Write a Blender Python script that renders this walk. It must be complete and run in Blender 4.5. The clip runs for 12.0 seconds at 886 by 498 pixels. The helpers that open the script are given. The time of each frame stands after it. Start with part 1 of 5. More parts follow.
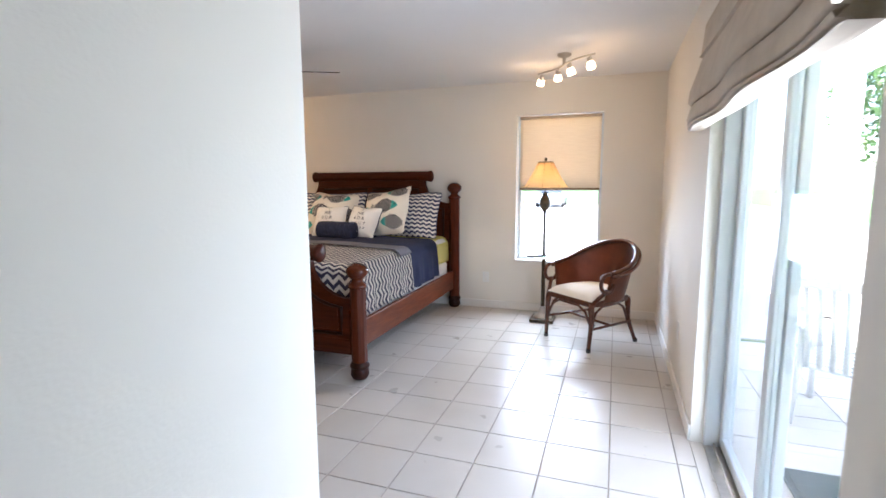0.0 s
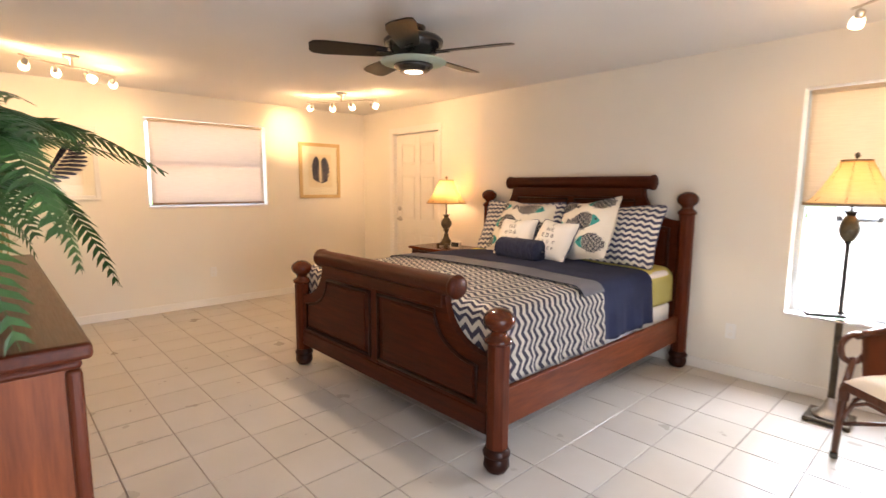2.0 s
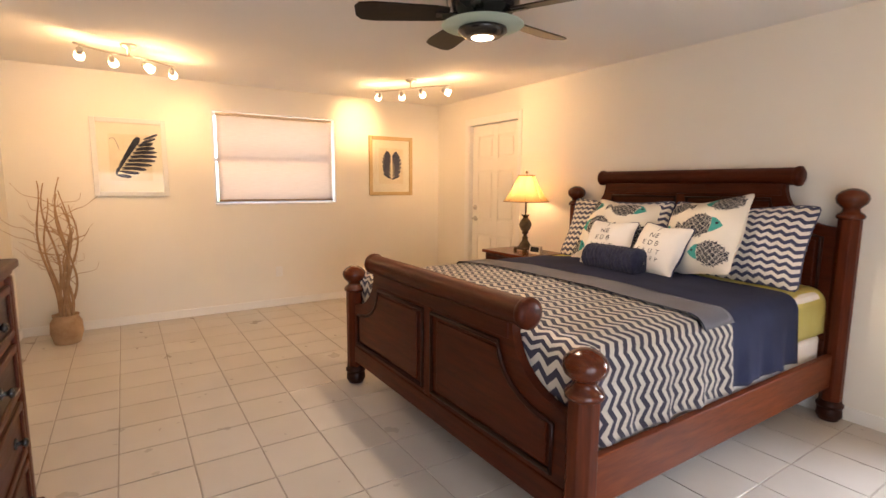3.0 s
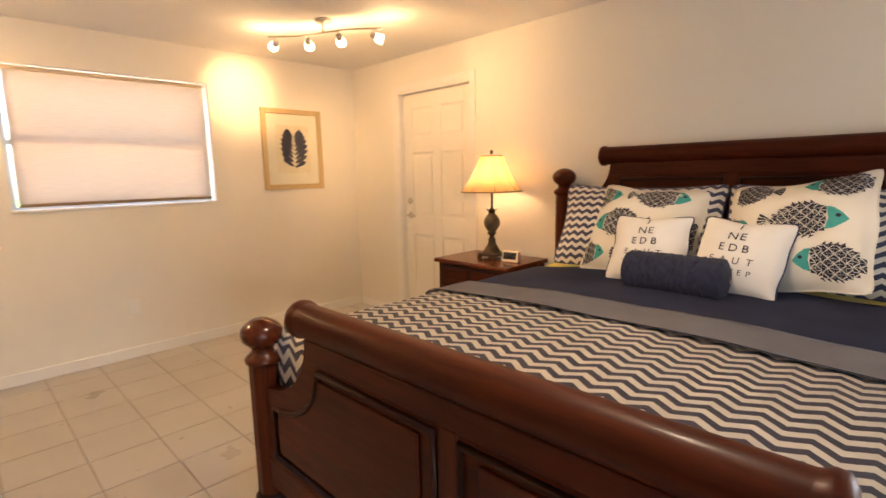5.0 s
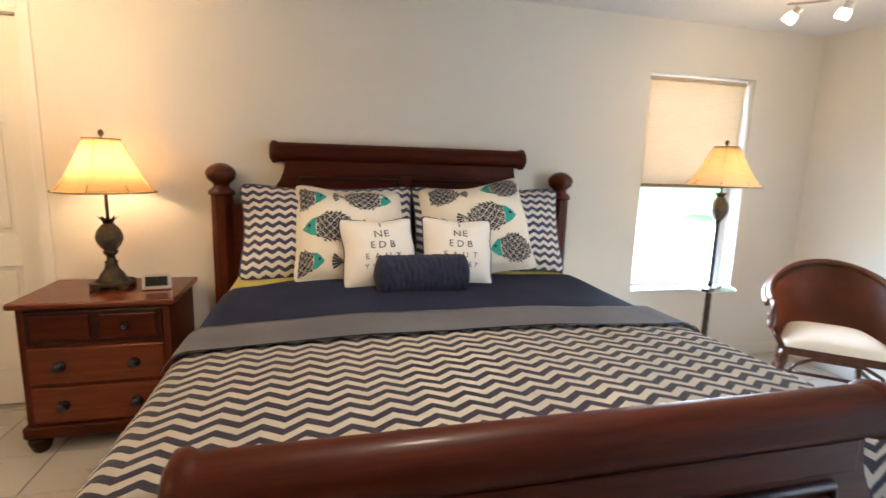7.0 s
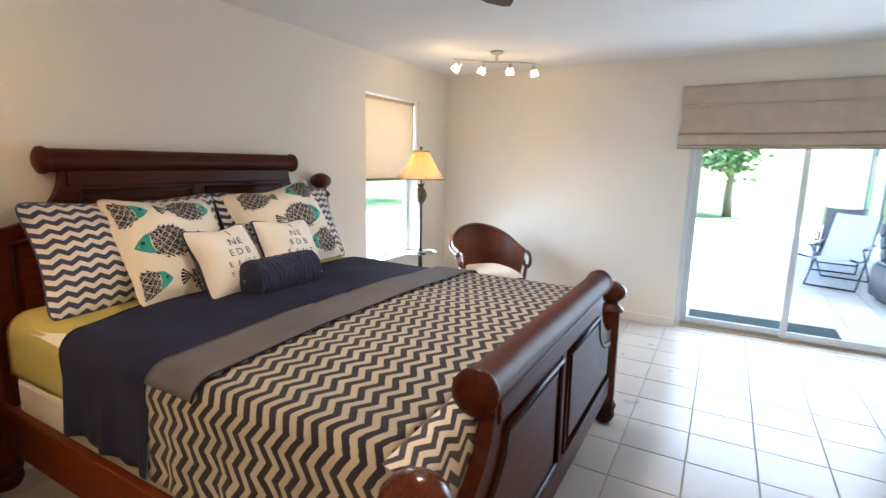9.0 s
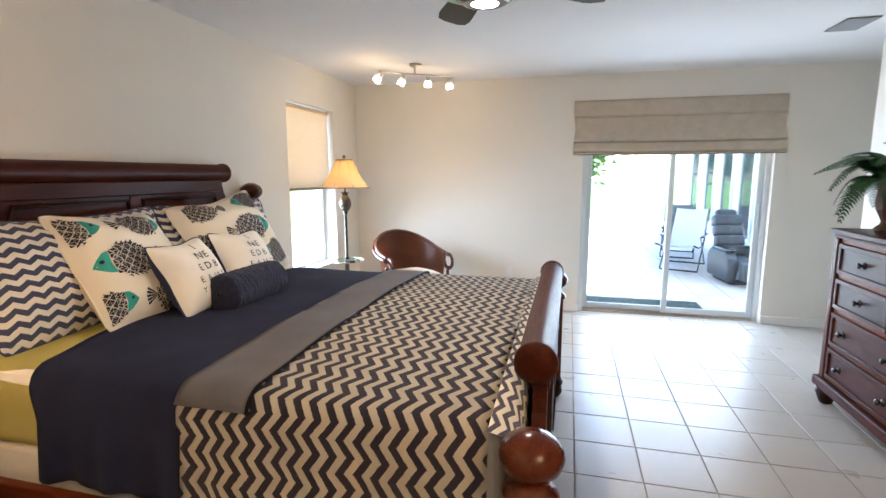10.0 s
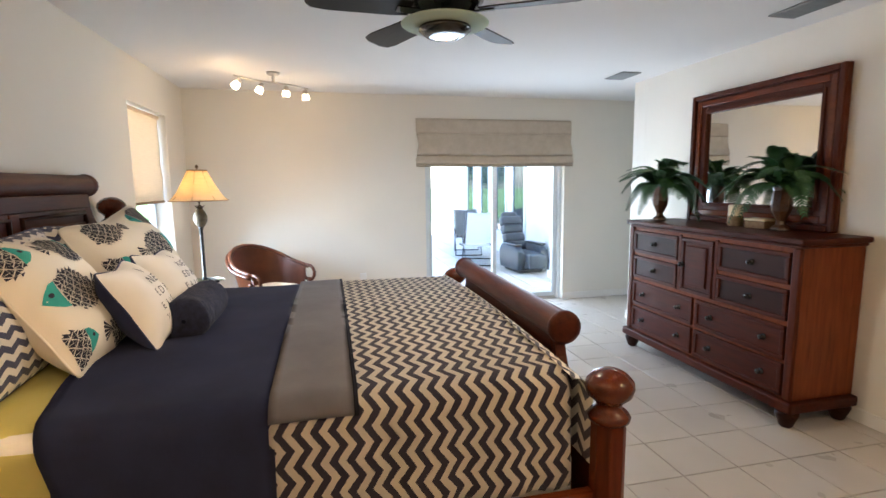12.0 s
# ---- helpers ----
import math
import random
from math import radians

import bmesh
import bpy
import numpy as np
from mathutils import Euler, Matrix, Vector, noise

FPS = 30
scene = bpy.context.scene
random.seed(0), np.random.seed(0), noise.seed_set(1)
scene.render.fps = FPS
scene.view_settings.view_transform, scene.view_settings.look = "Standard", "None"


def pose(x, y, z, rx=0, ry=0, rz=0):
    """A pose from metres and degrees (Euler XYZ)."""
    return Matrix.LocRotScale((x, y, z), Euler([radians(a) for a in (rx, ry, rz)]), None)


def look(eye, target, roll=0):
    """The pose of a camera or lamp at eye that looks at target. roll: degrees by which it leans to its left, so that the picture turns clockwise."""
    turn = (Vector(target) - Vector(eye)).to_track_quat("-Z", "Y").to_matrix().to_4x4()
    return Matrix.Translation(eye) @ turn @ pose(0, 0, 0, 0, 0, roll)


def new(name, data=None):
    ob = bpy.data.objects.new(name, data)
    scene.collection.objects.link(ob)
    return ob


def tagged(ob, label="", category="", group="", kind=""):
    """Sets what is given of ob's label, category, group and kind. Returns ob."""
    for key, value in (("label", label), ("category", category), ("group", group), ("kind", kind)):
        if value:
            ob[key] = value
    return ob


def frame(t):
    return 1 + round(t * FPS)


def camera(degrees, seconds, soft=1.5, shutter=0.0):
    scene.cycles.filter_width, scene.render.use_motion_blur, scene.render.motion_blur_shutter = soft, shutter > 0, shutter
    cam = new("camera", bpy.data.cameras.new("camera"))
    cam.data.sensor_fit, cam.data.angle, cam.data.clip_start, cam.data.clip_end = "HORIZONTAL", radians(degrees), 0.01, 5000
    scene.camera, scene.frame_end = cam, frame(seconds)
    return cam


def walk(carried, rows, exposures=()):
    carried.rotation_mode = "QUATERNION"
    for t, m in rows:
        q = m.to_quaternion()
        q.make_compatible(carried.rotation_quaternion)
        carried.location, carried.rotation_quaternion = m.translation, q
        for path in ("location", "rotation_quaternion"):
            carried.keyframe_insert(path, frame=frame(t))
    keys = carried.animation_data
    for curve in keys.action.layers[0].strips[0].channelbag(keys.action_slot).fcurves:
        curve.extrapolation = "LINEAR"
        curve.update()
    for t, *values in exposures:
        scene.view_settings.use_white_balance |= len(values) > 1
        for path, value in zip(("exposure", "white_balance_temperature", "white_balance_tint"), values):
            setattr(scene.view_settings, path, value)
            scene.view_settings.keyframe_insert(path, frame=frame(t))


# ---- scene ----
cam = camera(84.0, 12.0, shutter=0.3)
PATH = [
    (0, (0.074, 0.038, 1.38), (-0.581, 1.909, 1.115), -0.3),
    (0.5, (0.055, 0.364, 1.389), (-0.754, 2.175, 1.138), -0.2),
    (1, (0.064, 0.686, 1.408), (-0.963, 2.384, 1.156), -0.3),
    (1.5, (0.022, 0.956, 1.413), (-1.237, 2.491, 1.164), -0.1),
    (2, (-0.083, 1.242, 1.415), (-1.541, 2.588, 1.164), 0.3),
    (2.5, (-0.274, 1.493, 1.394), (-1.882, 2.657, 1.145), 1.0),
    (2.7, (-0.348, 1.586, 1.393), (-2.002, 2.681, 1.139), 1.0),
    (4.3, (-1.411, 2.122, 1.361), (-3.082, 3.186, 1.088), -0.8),
    (4.5, (-1.534, 2.166, 1.352), (-3.155, 3.305, 1.078), -0.8),
    (5, (-1.851, 2.218, 1.369), (-3.246, 3.619, 1.066), -1.2),
    (5.5, (-2.187, 2.277, 1.372), (-3.211, 3.964, 1.049), -1.3),
    (6, (-2.438, 2.294, 1.409), (-3.019, 4.174, 1.052), -0.3),
    (6.5, (-2.762, 2.305, 1.399), (-2.797, 4.274, 1.05), 1.1),
    (7, (-3.121, 2.254, 1.406), (-2.634, 4.168, 1.073), 1.7),
    (7.3, (-3.327, 2.225, 1.402), (-2.572, 4.051, 1.092), 1.5),
    (7.5, (-3.443, 2.236, 1.402), (-2.53, 3.99, 1.102), 1.4),
    (7.7, (-3.574, 2.24, 1.417), (-2.52, 3.912, 1.111), 1.7),
    (9.3, (-4.559, 2.647, 1.475), (-2.76, 3.458, 1.144), 0.6),
    (9.5, (-4.632, 2.743, 1.457), (-2.789, 3.454, 1.141), 0.4),
    (10, (-4.756, 2.95, 1.445), (-2.84, 3.438, 1.146), -0.1),
    (10.5, (-4.866, 3.184, 1.44), (-2.905, 3.456, 1.152), -0.3),
    (11, (-4.934, 3.439, 1.452), (-2.955, 3.473, 1.168), -0.4),
    (11.5, (-5.004, 3.678, 1.462), (-3.035, 3.467, 1.184), -0.5),
    (12, (-5.025, 3.89, 1.444), (-3.093, 3.447, 1.181), -0.7),
]
walk(cam, [(t, look(eye, target, roll)) for t, eye, target, roll in PATH],
     exposures=[(0.0, 2.95, 5900, 17), (0.5, 3.02, 6000, 18), (1.0, 3.28, 6300, 19), (1.5, 3.32, 6600, 19), (2.5, 3.22, 7000, 22), (5.0, 3.16, 7000, 19),
                (6.0, 3.26, 6450, 12), (7.0, 3.2, 5800, 10), (9.5, 3.14, 5700, 11), (12.0, 3.14, 5800, 11)])

# ---- world and sun ----
world = bpy.data.worlds.new("sky")
scene.world = world
world.use_nodes = True
wn = world.node_tree.nodes
sky = wn.new("ShaderNodeTexSky")
sky.sky_type = "NISHITA"
sky.sun_disc = False
sky.sun_elevation, sky.sun_rotation = radians(60), radians(159)
sky.air_density, sky.dust_density = 1.0, 1.5
wn["Background"].inputs["Strength"].default_value = 0.15
world.node_tree.links.new(sky.outputs["Color"], wn["Background"].inputs["Color"])
sun = new("sun", bpy.data.lights.new("sun", "SUN"))
sun.data.energy, sun.data.angle, sun.data.color = 5.0, radians(0.5), (1.0, 0.95, 0.88)
sun.matrix_world = look((6, -16, 30), (0, 0, 0))

LAMP_WARM = (1.0, 0.62, 0.28)
SPOT_W, TABLE_W, FLOOR_W, FAN_W = 1.9, 3.4, 0.5, 7.6


def sky_panel(name, m, w, h, power, spread=180):
    """The sky's light in a window's opening."""
    l = bpy.data.lights.new(name, "AREA")
    l.shape, l.size, l.size_y, l.energy, l.color = "RECTANGLE", w, h, power, (0.78, 0.89, 1.0)
    l.spread = radians(spread)
    new(name, l).matrix_world = m


sky_panel("slider_skylight", look((0.545, 1.96, 0.85), (-5, 1.96, 0.69)), 1.58, 1.50, 4.5)
sky_panel("window_skylight", look((-0.505, 5.33, 0.95), (-0.505, 3.4, 0.0)), 0.82, 0.70, 3.6, 115)

# ---- plan ----
XL, XR, YH, YD, XP, ZC = -6.165, 0.50, 5.29, 0.852, -0.485, 2.42
YS = -2.2                                   # far end of the passage behind the start
SY0, SY1, SZ = 1.11, 2.82, 2.02              # sliding door opening
WX0, WX1, WZ0, WZ1 = -0.935, -0.066, 0.537, 2.078   # window beside the bed
LY0, LY1, LZ0, LZ1 = 2.525, 3.845, 1.165, 2.138        # shaded window
DX0, DX1, DZ = -5.470, -4.558, 2.112            # panelled door
BX, FY, HY = -2.62, 3.015, 5.20              # bed centre, foot posts, head posts


# ---- materials ----
def shader(name):
    m = bpy.data.materials.new(name)
    m.use_nodes = True
    nt = m.node_tree
    return m, nt, nt.nodes["Principled BSDF"]


def math_node(nt, op, a, b=None, c=None):
    n = nt.nodes.new("ShaderNodeMath")
    n.operation = op
    for k, v in enumerate((a, b, c)):
        if v is None:
            continue
        if isinstance(v, (int, float)):
            n.inputs[k].default_value = v
        else:
            nt.links.new(v, n.inputs[k])
    return n.outputs[0]


def mix_colour(nt, fac, a, b):
    n = nt.nodes.new("ShaderNodeMix")
    n.data_type = "RGBA"
    if isinstance(fac, (int, float)):
        n.inputs[0].default_value = fac
    else:
        nt.links.new(fac, n.inputs[0])
    for sock, v in ((n.inputs[6], a), (n.inputs[7], b)):
        if isinstance(v, tuple):
            sock.default_value = (*v, 1)
        else:
            nt.links.new(v, sock)
    return n.outputs[2]


def noise_node(nt, scale, detail=4.0, stretch=(1, 1, 1), rough=0.55):
    tc = nt.nodes.new("ShaderNodeTexCoord")
    mp = nt.nodes.new("ShaderNodeMapping")
    mp.inputs["Scale"].default_value = stretch
    nz = nt.nodes.new("ShaderNodeTexNoise")
    nz.inputs["Scale"].default_value = scale
    nz.inputs["Detail"].default_value = detail
    nz.inputs["Roughness"].default_value = rough
    nt.links.new(tc.outputs["Object"], mp.inputs["Vector"])
    nt.links.new(mp.outputs["Vector"], nz.inputs["Vector"])
    return nz.outputs["Fac"]


def bump(nt, bsdf, height, strength=0.2, distance=0.004):
    b = nt.nodes.new("ShaderNodeBump")
    b.inputs["Strength"].default_value = strength
    b.inputs["Distance"].default_value = distance
    nt.links.new(height, b.inputs["Height"])
    nt.links.new(b.outputs["Normal"], bsdf.inputs["Normal"])


def stretch_range(nt, v, lo, hi):
    n = nt.nodes.new("ShaderNodeMapRange")
    n.inputs["From Min"].default_value, n.inputs["From Max"].default_value = lo, hi
    nt.links.new(v, n.inputs["Value"])
    return n.outputs["Result"]


def plain(name, a, b, rough=0.6, scale=8.0, fine=120.0, metal=0.0, relief=0.15, dist=0.002, coat=0.0, sheen=0.0):
    """Two-scale surface: broad mottling between a and b, fine grain as relief."""
    m, nt, p = shader(name)
    broad = stretch_range(nt, noise_node(nt, scale, 5), 0.3, 0.7)
    grain = noise_node(nt, fine, 3)
    nt.links.new(mix_colour(nt, broad, a, b), p.inputs["Base Color"])
    nt.links.new(math_node(nt, "MULTIPLY_ADD", grain, 0.2, rough - 0.1), p.inputs["Roughness"])
    p.inputs["Metallic"].default_value = metal
    p.inputs["Coat Weight"].default_value = coat
    p.inputs["Coat Roughness"].default_value = 0.12
    p.inputs["Sheen Weight"].default_value = sheen
    if relief:
        bump(nt, p, grain, relief, dist)
    return m


def wood(name, dark, light, axis=0, rough=0.45, coat=0.08):
    m, nt, p = shader(name)
    st = [14.0, 14.0, 14.0]
    st[axis] = 1.2
    grain = noise_node(nt, 3.0, 8, tuple(st), 0.65)
    fine = [90.0, 90.0, 90.0]
    fine[axis] = 4.0
    pores = noise_node(nt, 3.0, 3, tuple(fine))
    broad = noise_node(nt, 2.0, 3)
    f = math_node(nt, "ADD", math_node(nt, "MULTIPLY", stretch_range(nt, grain, 0.3, 0.7), 0.7), math_node(nt, "MULTIPLY", broad, 0.4))
    base = mix_colour(nt, f, dark, light)
    nt.links.new(mix_colour(nt, math_node(nt, "MULTIPLY", pores, 0.25), base, tuple(c * 0.4 for c in dark)), p.inputs["Base Color"])
    nt.links.new(math_node(nt, "MULTIPLY_ADD", pores, 0.2, rough - 0.1), p.inputs["Roughness"])
    p.inputs["Specular IOR Level"].default_value = 0.14
    p.inputs["Coat Weight"].default_value = coat
    p.inputs["Coat Roughness"].default_value = 0.18
    bump(nt, p, pores, 0.12, 0.001)
    return m


def zigzag(name, dark, light, period, wave, swing, share=0.5, rough=0.85):
    """Zigzag stripes in UV metres: stripes repeat along V, zigzag along U."""
    m, nt, p = shader(name)
    uv = nt.nodes.new("ShaderNodeUVMap")
    uv.uv_map = "cloth"
    sep = nt.nodes.new("ShaderNodeSeparateXYZ")
    nt.links.new(uv.outputs["UV"], sep.inputs[0])
    wob = noise_node(nt, 60.0, 2)
    tri = math_node(nt, "PINGPONG", sep.outputs["X"], wave / 2)
    shift = math_node(nt, "MULTIPLY", tri, swing / (wave / 2))
    pos = math_node(nt, "ADD", sep.outputs["Y"], shift)
    pos = math_node(nt, "ADD", pos, math_node(nt, "MULTIPLY", wob, 0.006))
    fr = math_node(nt, "FRACT", math_node(nt, "DIVIDE", pos, period))
    stripe = math_node(nt, "LESS_THAN", fr, share)
    weave = noise_node(nt, 400.0, 2)
    soft = stretch_range(nt, noise_node(nt, 9.0, 3), 0.3, 0.7)
    lt = mix_colour(nt, soft, light, tuple(c * 0.86 for c in light))
    dk = mix_colour(nt, weave, dark, tuple(min(1, c * 1.9) for c in dark))
    nt.links.new(mix_colour(nt, stripe, lt, dk), p.inputs["Base Color"])
    p.inputs["Roughness"].default_value = rough
    p.inputs["Sheen Weight"].default_value = 0.2
    quilt = math_node(nt, "ADD", weave, math_node(nt, "MULTIPLY", math_node(nt, "PINGPONG", fr, 0.5), 1.5))
    bump(nt, p, quilt, 0.35, 0.004)
    return m


def glow(name, colour, strength, base=(0.9, 0.88, 0.8)):
    m, nt, p = shader(name)
    p.inputs["Base Color"].default_value = (*base, 1)
    p.inputs["Emission Color"].default_value = (*colour, 1)
    p.inputs["Emission Strength"].default_value = strength
    p.inputs["Roughness"].default_value = 0.4
    return m


def sheer(name, a, b, through_share=0.5):
    """Woven cloth that lets light through."""
    m, nt, p = shader(name)
    weave = noise_node(nt, 220.0, 2, (1, 1, 0.25))
    slub = stretch_range(nt, noise_node(nt, 30.0, 4, (0.3, 0.3, 5)), 0.3, 0.7)
    col = mix_colour(nt, slub, a, b)
    nt.links.new(col, p.inputs["Base Color"])
    p.inputs["Roughness"].default_value = 0.9
    bump(nt, p, weave, 0.2, 0.001)
    tr = nt.nodes.new("ShaderNodeBsdfTranslucent")
    nt.links.new(col, tr.inputs["Color"])
    mx = nt.nodes.new("ShaderNodeMixShader")
    mx.inputs[0].default_value = through_share
    nt.links.new(p.outputs[0], mx.inputs[1])
    nt.links.new(tr.outputs[0], mx.inputs[2])
    nt.links.new(mx.outputs[0], nt.nodes["Material Output"].inputs["Surface"])
    return m


def tile_material(name, a, b, rough=0.22):
    m, nt, p = shader(name)
    info = nt.nodes.new("ShaderNodeObjectInfo")
    geo = nt.nodes.new("ShaderNodeNewGeometry")
    rnd = math_node(nt, "FRACT", math_node(nt, "ADD", info.outputs["Random"], geo.outputs["Random Per Island"]))
    def spread(scale, detail):
        nz = nt.nodes.new("ShaderNodeTexNoise")
        nz.inputs["Scale"].default_value, nz.inputs["Detail"].default_value = scale, detail
        nt.links.new(geo.outputs["Position"], nz.inputs["Vector"])
        return nz.outputs["Fac"]
    veins = stretch_range(nt, spread(3.0, 6), 0.3, 0.7)
    f = math_node(nt, "ADD", math_node(nt, "MULTIPLY", rnd, 0.45), math_node(nt, "MULTIPLY", veins, 0.55))
    nt.links.new(mix_colour(nt, f, a, b), p.inputs["Base Color"])
    smear = spread(6.0, 3)
    nt.links.new(math_node(nt, "MULTIPLY_ADD", smear, 0.14, rough - 0.07), p.inputs["Roughness"])
    bump(nt, p, spread(25.0, 3), 0.06, 0.003)
    return m


M_WALL = plain("wall_paint", (0.80, 0.765, 0.69), (0.77, 0.735, 0.66), 0.75, 1.2, 160, relief=0.25, dist=0.002)
M_CEIL = plain("ceiling_paint", (0.80, 0.79, 0.77), (0.78, 0.77, 0.75), 0.9, 1.5, 120, relief=0.4, dist=0.003)
M_TRIM = plain("white_trim", (0.82, 0.80, 0.76), (0.79, 0.77, 0.73), 0.4, 3, 90, relief=0.05)
M_DOOR = plain("door_paint", (0.82, 0.79, 0.72), (0.79, 0.76, 0.69), 0.38, 3, 90, relief=0.05)
M_TILE = tile_material("floor_tile", (0.46, 0.425, 0.378), (0.545, 0.51, 0.465), 0.3)
M_GROUT = plain("grout", (0.30, 0.26, 0.22), (0.42, 0.38, 0.33), 0.9, 6, 200)
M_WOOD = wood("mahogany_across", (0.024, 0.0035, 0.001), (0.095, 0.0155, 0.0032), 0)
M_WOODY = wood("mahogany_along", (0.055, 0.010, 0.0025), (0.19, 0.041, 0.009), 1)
M_WOODZ = wood("mahogany_upright", (0.032, 0.005, 0.0014), (0.125, 0.023, 0.0052), 2)
M_WOODD = wood("dark_mahogany", (0.013, 0.003, 0.0015), (0.042, 0.010, 0.0045), 0)
M_RED = wood("red_mahogany", (0.075, 0.013, 0.004), (0.18, 0.036, 0.010), 0, 0.25, 0.4)
# mahogany with the slider's daylight mixed into its colour, for the dresser's side
M_SIDE_DAYLIT = wood("mahogany_daylit_side", (0.085, 0.018, 0.005), (0.25, 0.062, 0.017), 2)
M_KNOB = wood("polished_knob", (0.045, 0.007, 0.002), (0.12, 0.022, 0.005), 0, 0.25, 0.4)
M_RATTAN = wood("rattan_pole", (0.05, 0.016, 0.009), (0.14, 0.045, 0.02), 2, 0.3, 0.5)
M_LEATHER = plain("brown_leather", (0.12, 0.035, 0.013), (0.20, 0.062, 0.022), 0.4, 6, 180, relief=0.3)
M_QUILT = zigzag("zigzag_quilt", (0.028, 0.024, 0.045), (0.82, 0.755, 0.66), 0.052, 0.098, 0.034)
M_SHAM = zigzag("zigzag_sham", (0.03, 0.035, 0.075), (0.76, 0.72, 0.66), 0.046, 0.064, 0.019)
M_NAVY = plain("navy_cloth", (0.017, 0.023, 0.072), (0.028, 0.038, 0.108), 0.85, 5, 350, relief=0.3, sheen=0.04)
M_NAVYFUR = plain("navy_knit", (0.006, 0.009, 0.03), (0.02, 0.026, 0.07), 0.9, 40, 260, relief=0.8, dist=0.006, sheen=0.08)
M_GREY = plain("grey_lining", (0.19, 0.18, 0.21), (0.25, 0.24, 0.27), 0.8, 5, 300, relief=0.2, sheen=0.15)
M_SHEET = plain("yellow_sheet", (0.74, 0.66, 0.20), (0.79, 0.73, 0.28), 0.8, 4, 300, relief=0.15)
M_MATTRESS = plain("mattress_ticking", (0.74, 0.73, 0.70), (0.80, 0.79, 0.77), 0.85, 12, 200, relief=0.3)
M_CREAM = plain("cream_cotton", (0.76, 0.70, 0.60), (0.80, 0.75, 0.66), 0.85, 6, 320, relief=0.25)
M_WHITECOT = plain("white_cotton", (0.78, 0.74, 0.69), (0.82, 0.79, 0.75), 0.85, 6, 320, relief=0.25)
M_INK = plain("dark_print", (0.012, 0.014, 0.03), (0.025, 0.028, 0.05), 0.8, 20, 300)
M_TEAL = plain("teal_print", (0.03, 0.30, 0.27), (0.05, 0.38, 0.34), 0.8, 20, 300)
M_BRONZE = plain("aged_bronze", (0.035, 0.025, 0.016), (0.10, 0.07, 0.04), 0.42, 25, 140, metal=0.6, relief=0.4)
M_BRONZEG = plain("pineapple_bronze", (0.07, 0.06, 0.04), (0.16, 0.13, 0.08), 0.4, 25, 140, metal=0.5, relief=0.4)
M_BLACK = plain("black_gloss", (0.008, 0.007, 0.007), (0.016, 0.014, 0.013), 0.22, 10, 90, relief=0.03, coat=0.4)
M_BLADE = wood("blade_black", (0.006, 0.005, 0.005), (0.022, 0.016, 0.013), 0, 0.35, 0.2)
M_MAPLE = wood("blade_maple", (0.45, 0.27, 0.11), (0.60, 0.40, 0.19), 0, 0.35, 0.2)
M_STEEL = plain("brushed_nickel", (0.50, 0.47, 0.43), (0.60, 0.57, 0.53), 0.35, 30, 160, metal=1.0, relief=0.05)
M_ALU = plain("white_aluminium", (0.62, 0.66, 0.69), (0.68, 0.72, 0.74), 0.35, 6, 90, relief=0.03)
M_SHADE = sheer("lamp_shade_cloth", (0.80, 0.60, 0.34), (0.74, 0.54, 0.29), 0.55)
M_BLIND = sheer("linen_blind", (0.72, 0.58, 0.42), (0.66, 0.52, 0.37), 0.08)
M_BLINDL = sheer("pale_blind", (0.64, 0.53, 0.45), (0.58, 0.48, 0.40), 0.035)
M_ROMAN = plain("roman_linen", (0.47, 0.40, 0.31), (0.55, 0.47, 0.37), 0.9, 10, 260, relief=0.4)
M_CUSHION = plain("cream_cushion", (0.74, 0.68, 0.58), (0.79, 0.74, 0.65), 0.85, 6, 260, relief=0.2)
M_BULB = glow("lit_bulb", (1.0, 0.70, 0.36), 5.0)
M_SPOT = glow("lit_spot_glass", (1.0, 0.72, 0.42), 1.2)
M_LED = glow("fan_lamp", (1.0, 0.86, 0.66), 2.0)
M_FERN = plain("fern_leaf", (0.014, 0.055, 0.012), (0.030, 0.10, 0.022), 0.5, 14, 80, relief=0.1)
M_STALK = plain("fern_stalk", (0.05, 0.09, 0.03), (0.08, 0.11, 0.04), 0.5, 14, 80)
M_VASE = plain("brown_vase_glaze", (0.06, 0.02, 0.008), (0.14, 0.055, 0.02), 0.3, 9, 90, relief=0.1, coat=0.4)
M_TWIG = plain("willow_bark", (0.32, 0.19, 0.10), (0.46, 0.30, 0.17), 0.8, 12, 150, relief=0.5)
M_WAX = plain("cream_wax", (0.72, 0.58, 0.36), (0.78, 0.66, 0.45), 0.5, 12, 80)
M_BAND = plain("woven_band", (0.20, 0.12, 0.06), (0.32, 0.21, 0.11), 0.8, 40, 200, relief=0.5)
M_PLASTIC = plain("white_plastic", (0.78, 0.78, 0.76), (0.82, 0.82, 0.80), 0.4, 6, 90, relief=0.03)
M_SCREEN = plain("black_screen", (0.01, 0.012, 0.014), (0.015, 0.018, 0.02), 0.12, 10, 60, relief=0.0)
M_WHITEFRAME = wood("white_washed_frame", (0.66, 0.66, 0.64), (0.78, 0.78, 0.76), 1, 0.4, 0.1)
M_PINE = wood("pale_pine_frame", (0.52, 0.37, 0.18), (0.66, 0.50, 0.28), 2, 0.4, 0.2)
M_MAT = plain("cream_mount", (0.76, 0.70, 0.58), (0.79, 0.74, 0.63), 0.9, 8, 200)
M_PAPER = plain("aged_paper", (0.70, 0.60, 0.45), (0.76, 0.68, 0.54), 0.9, 8, 200)
M_PRINT = plain("navy_print", (0.02, 0.022, 0.05), (0.06, 0.06, 0.10), 0.9, 60, 300)
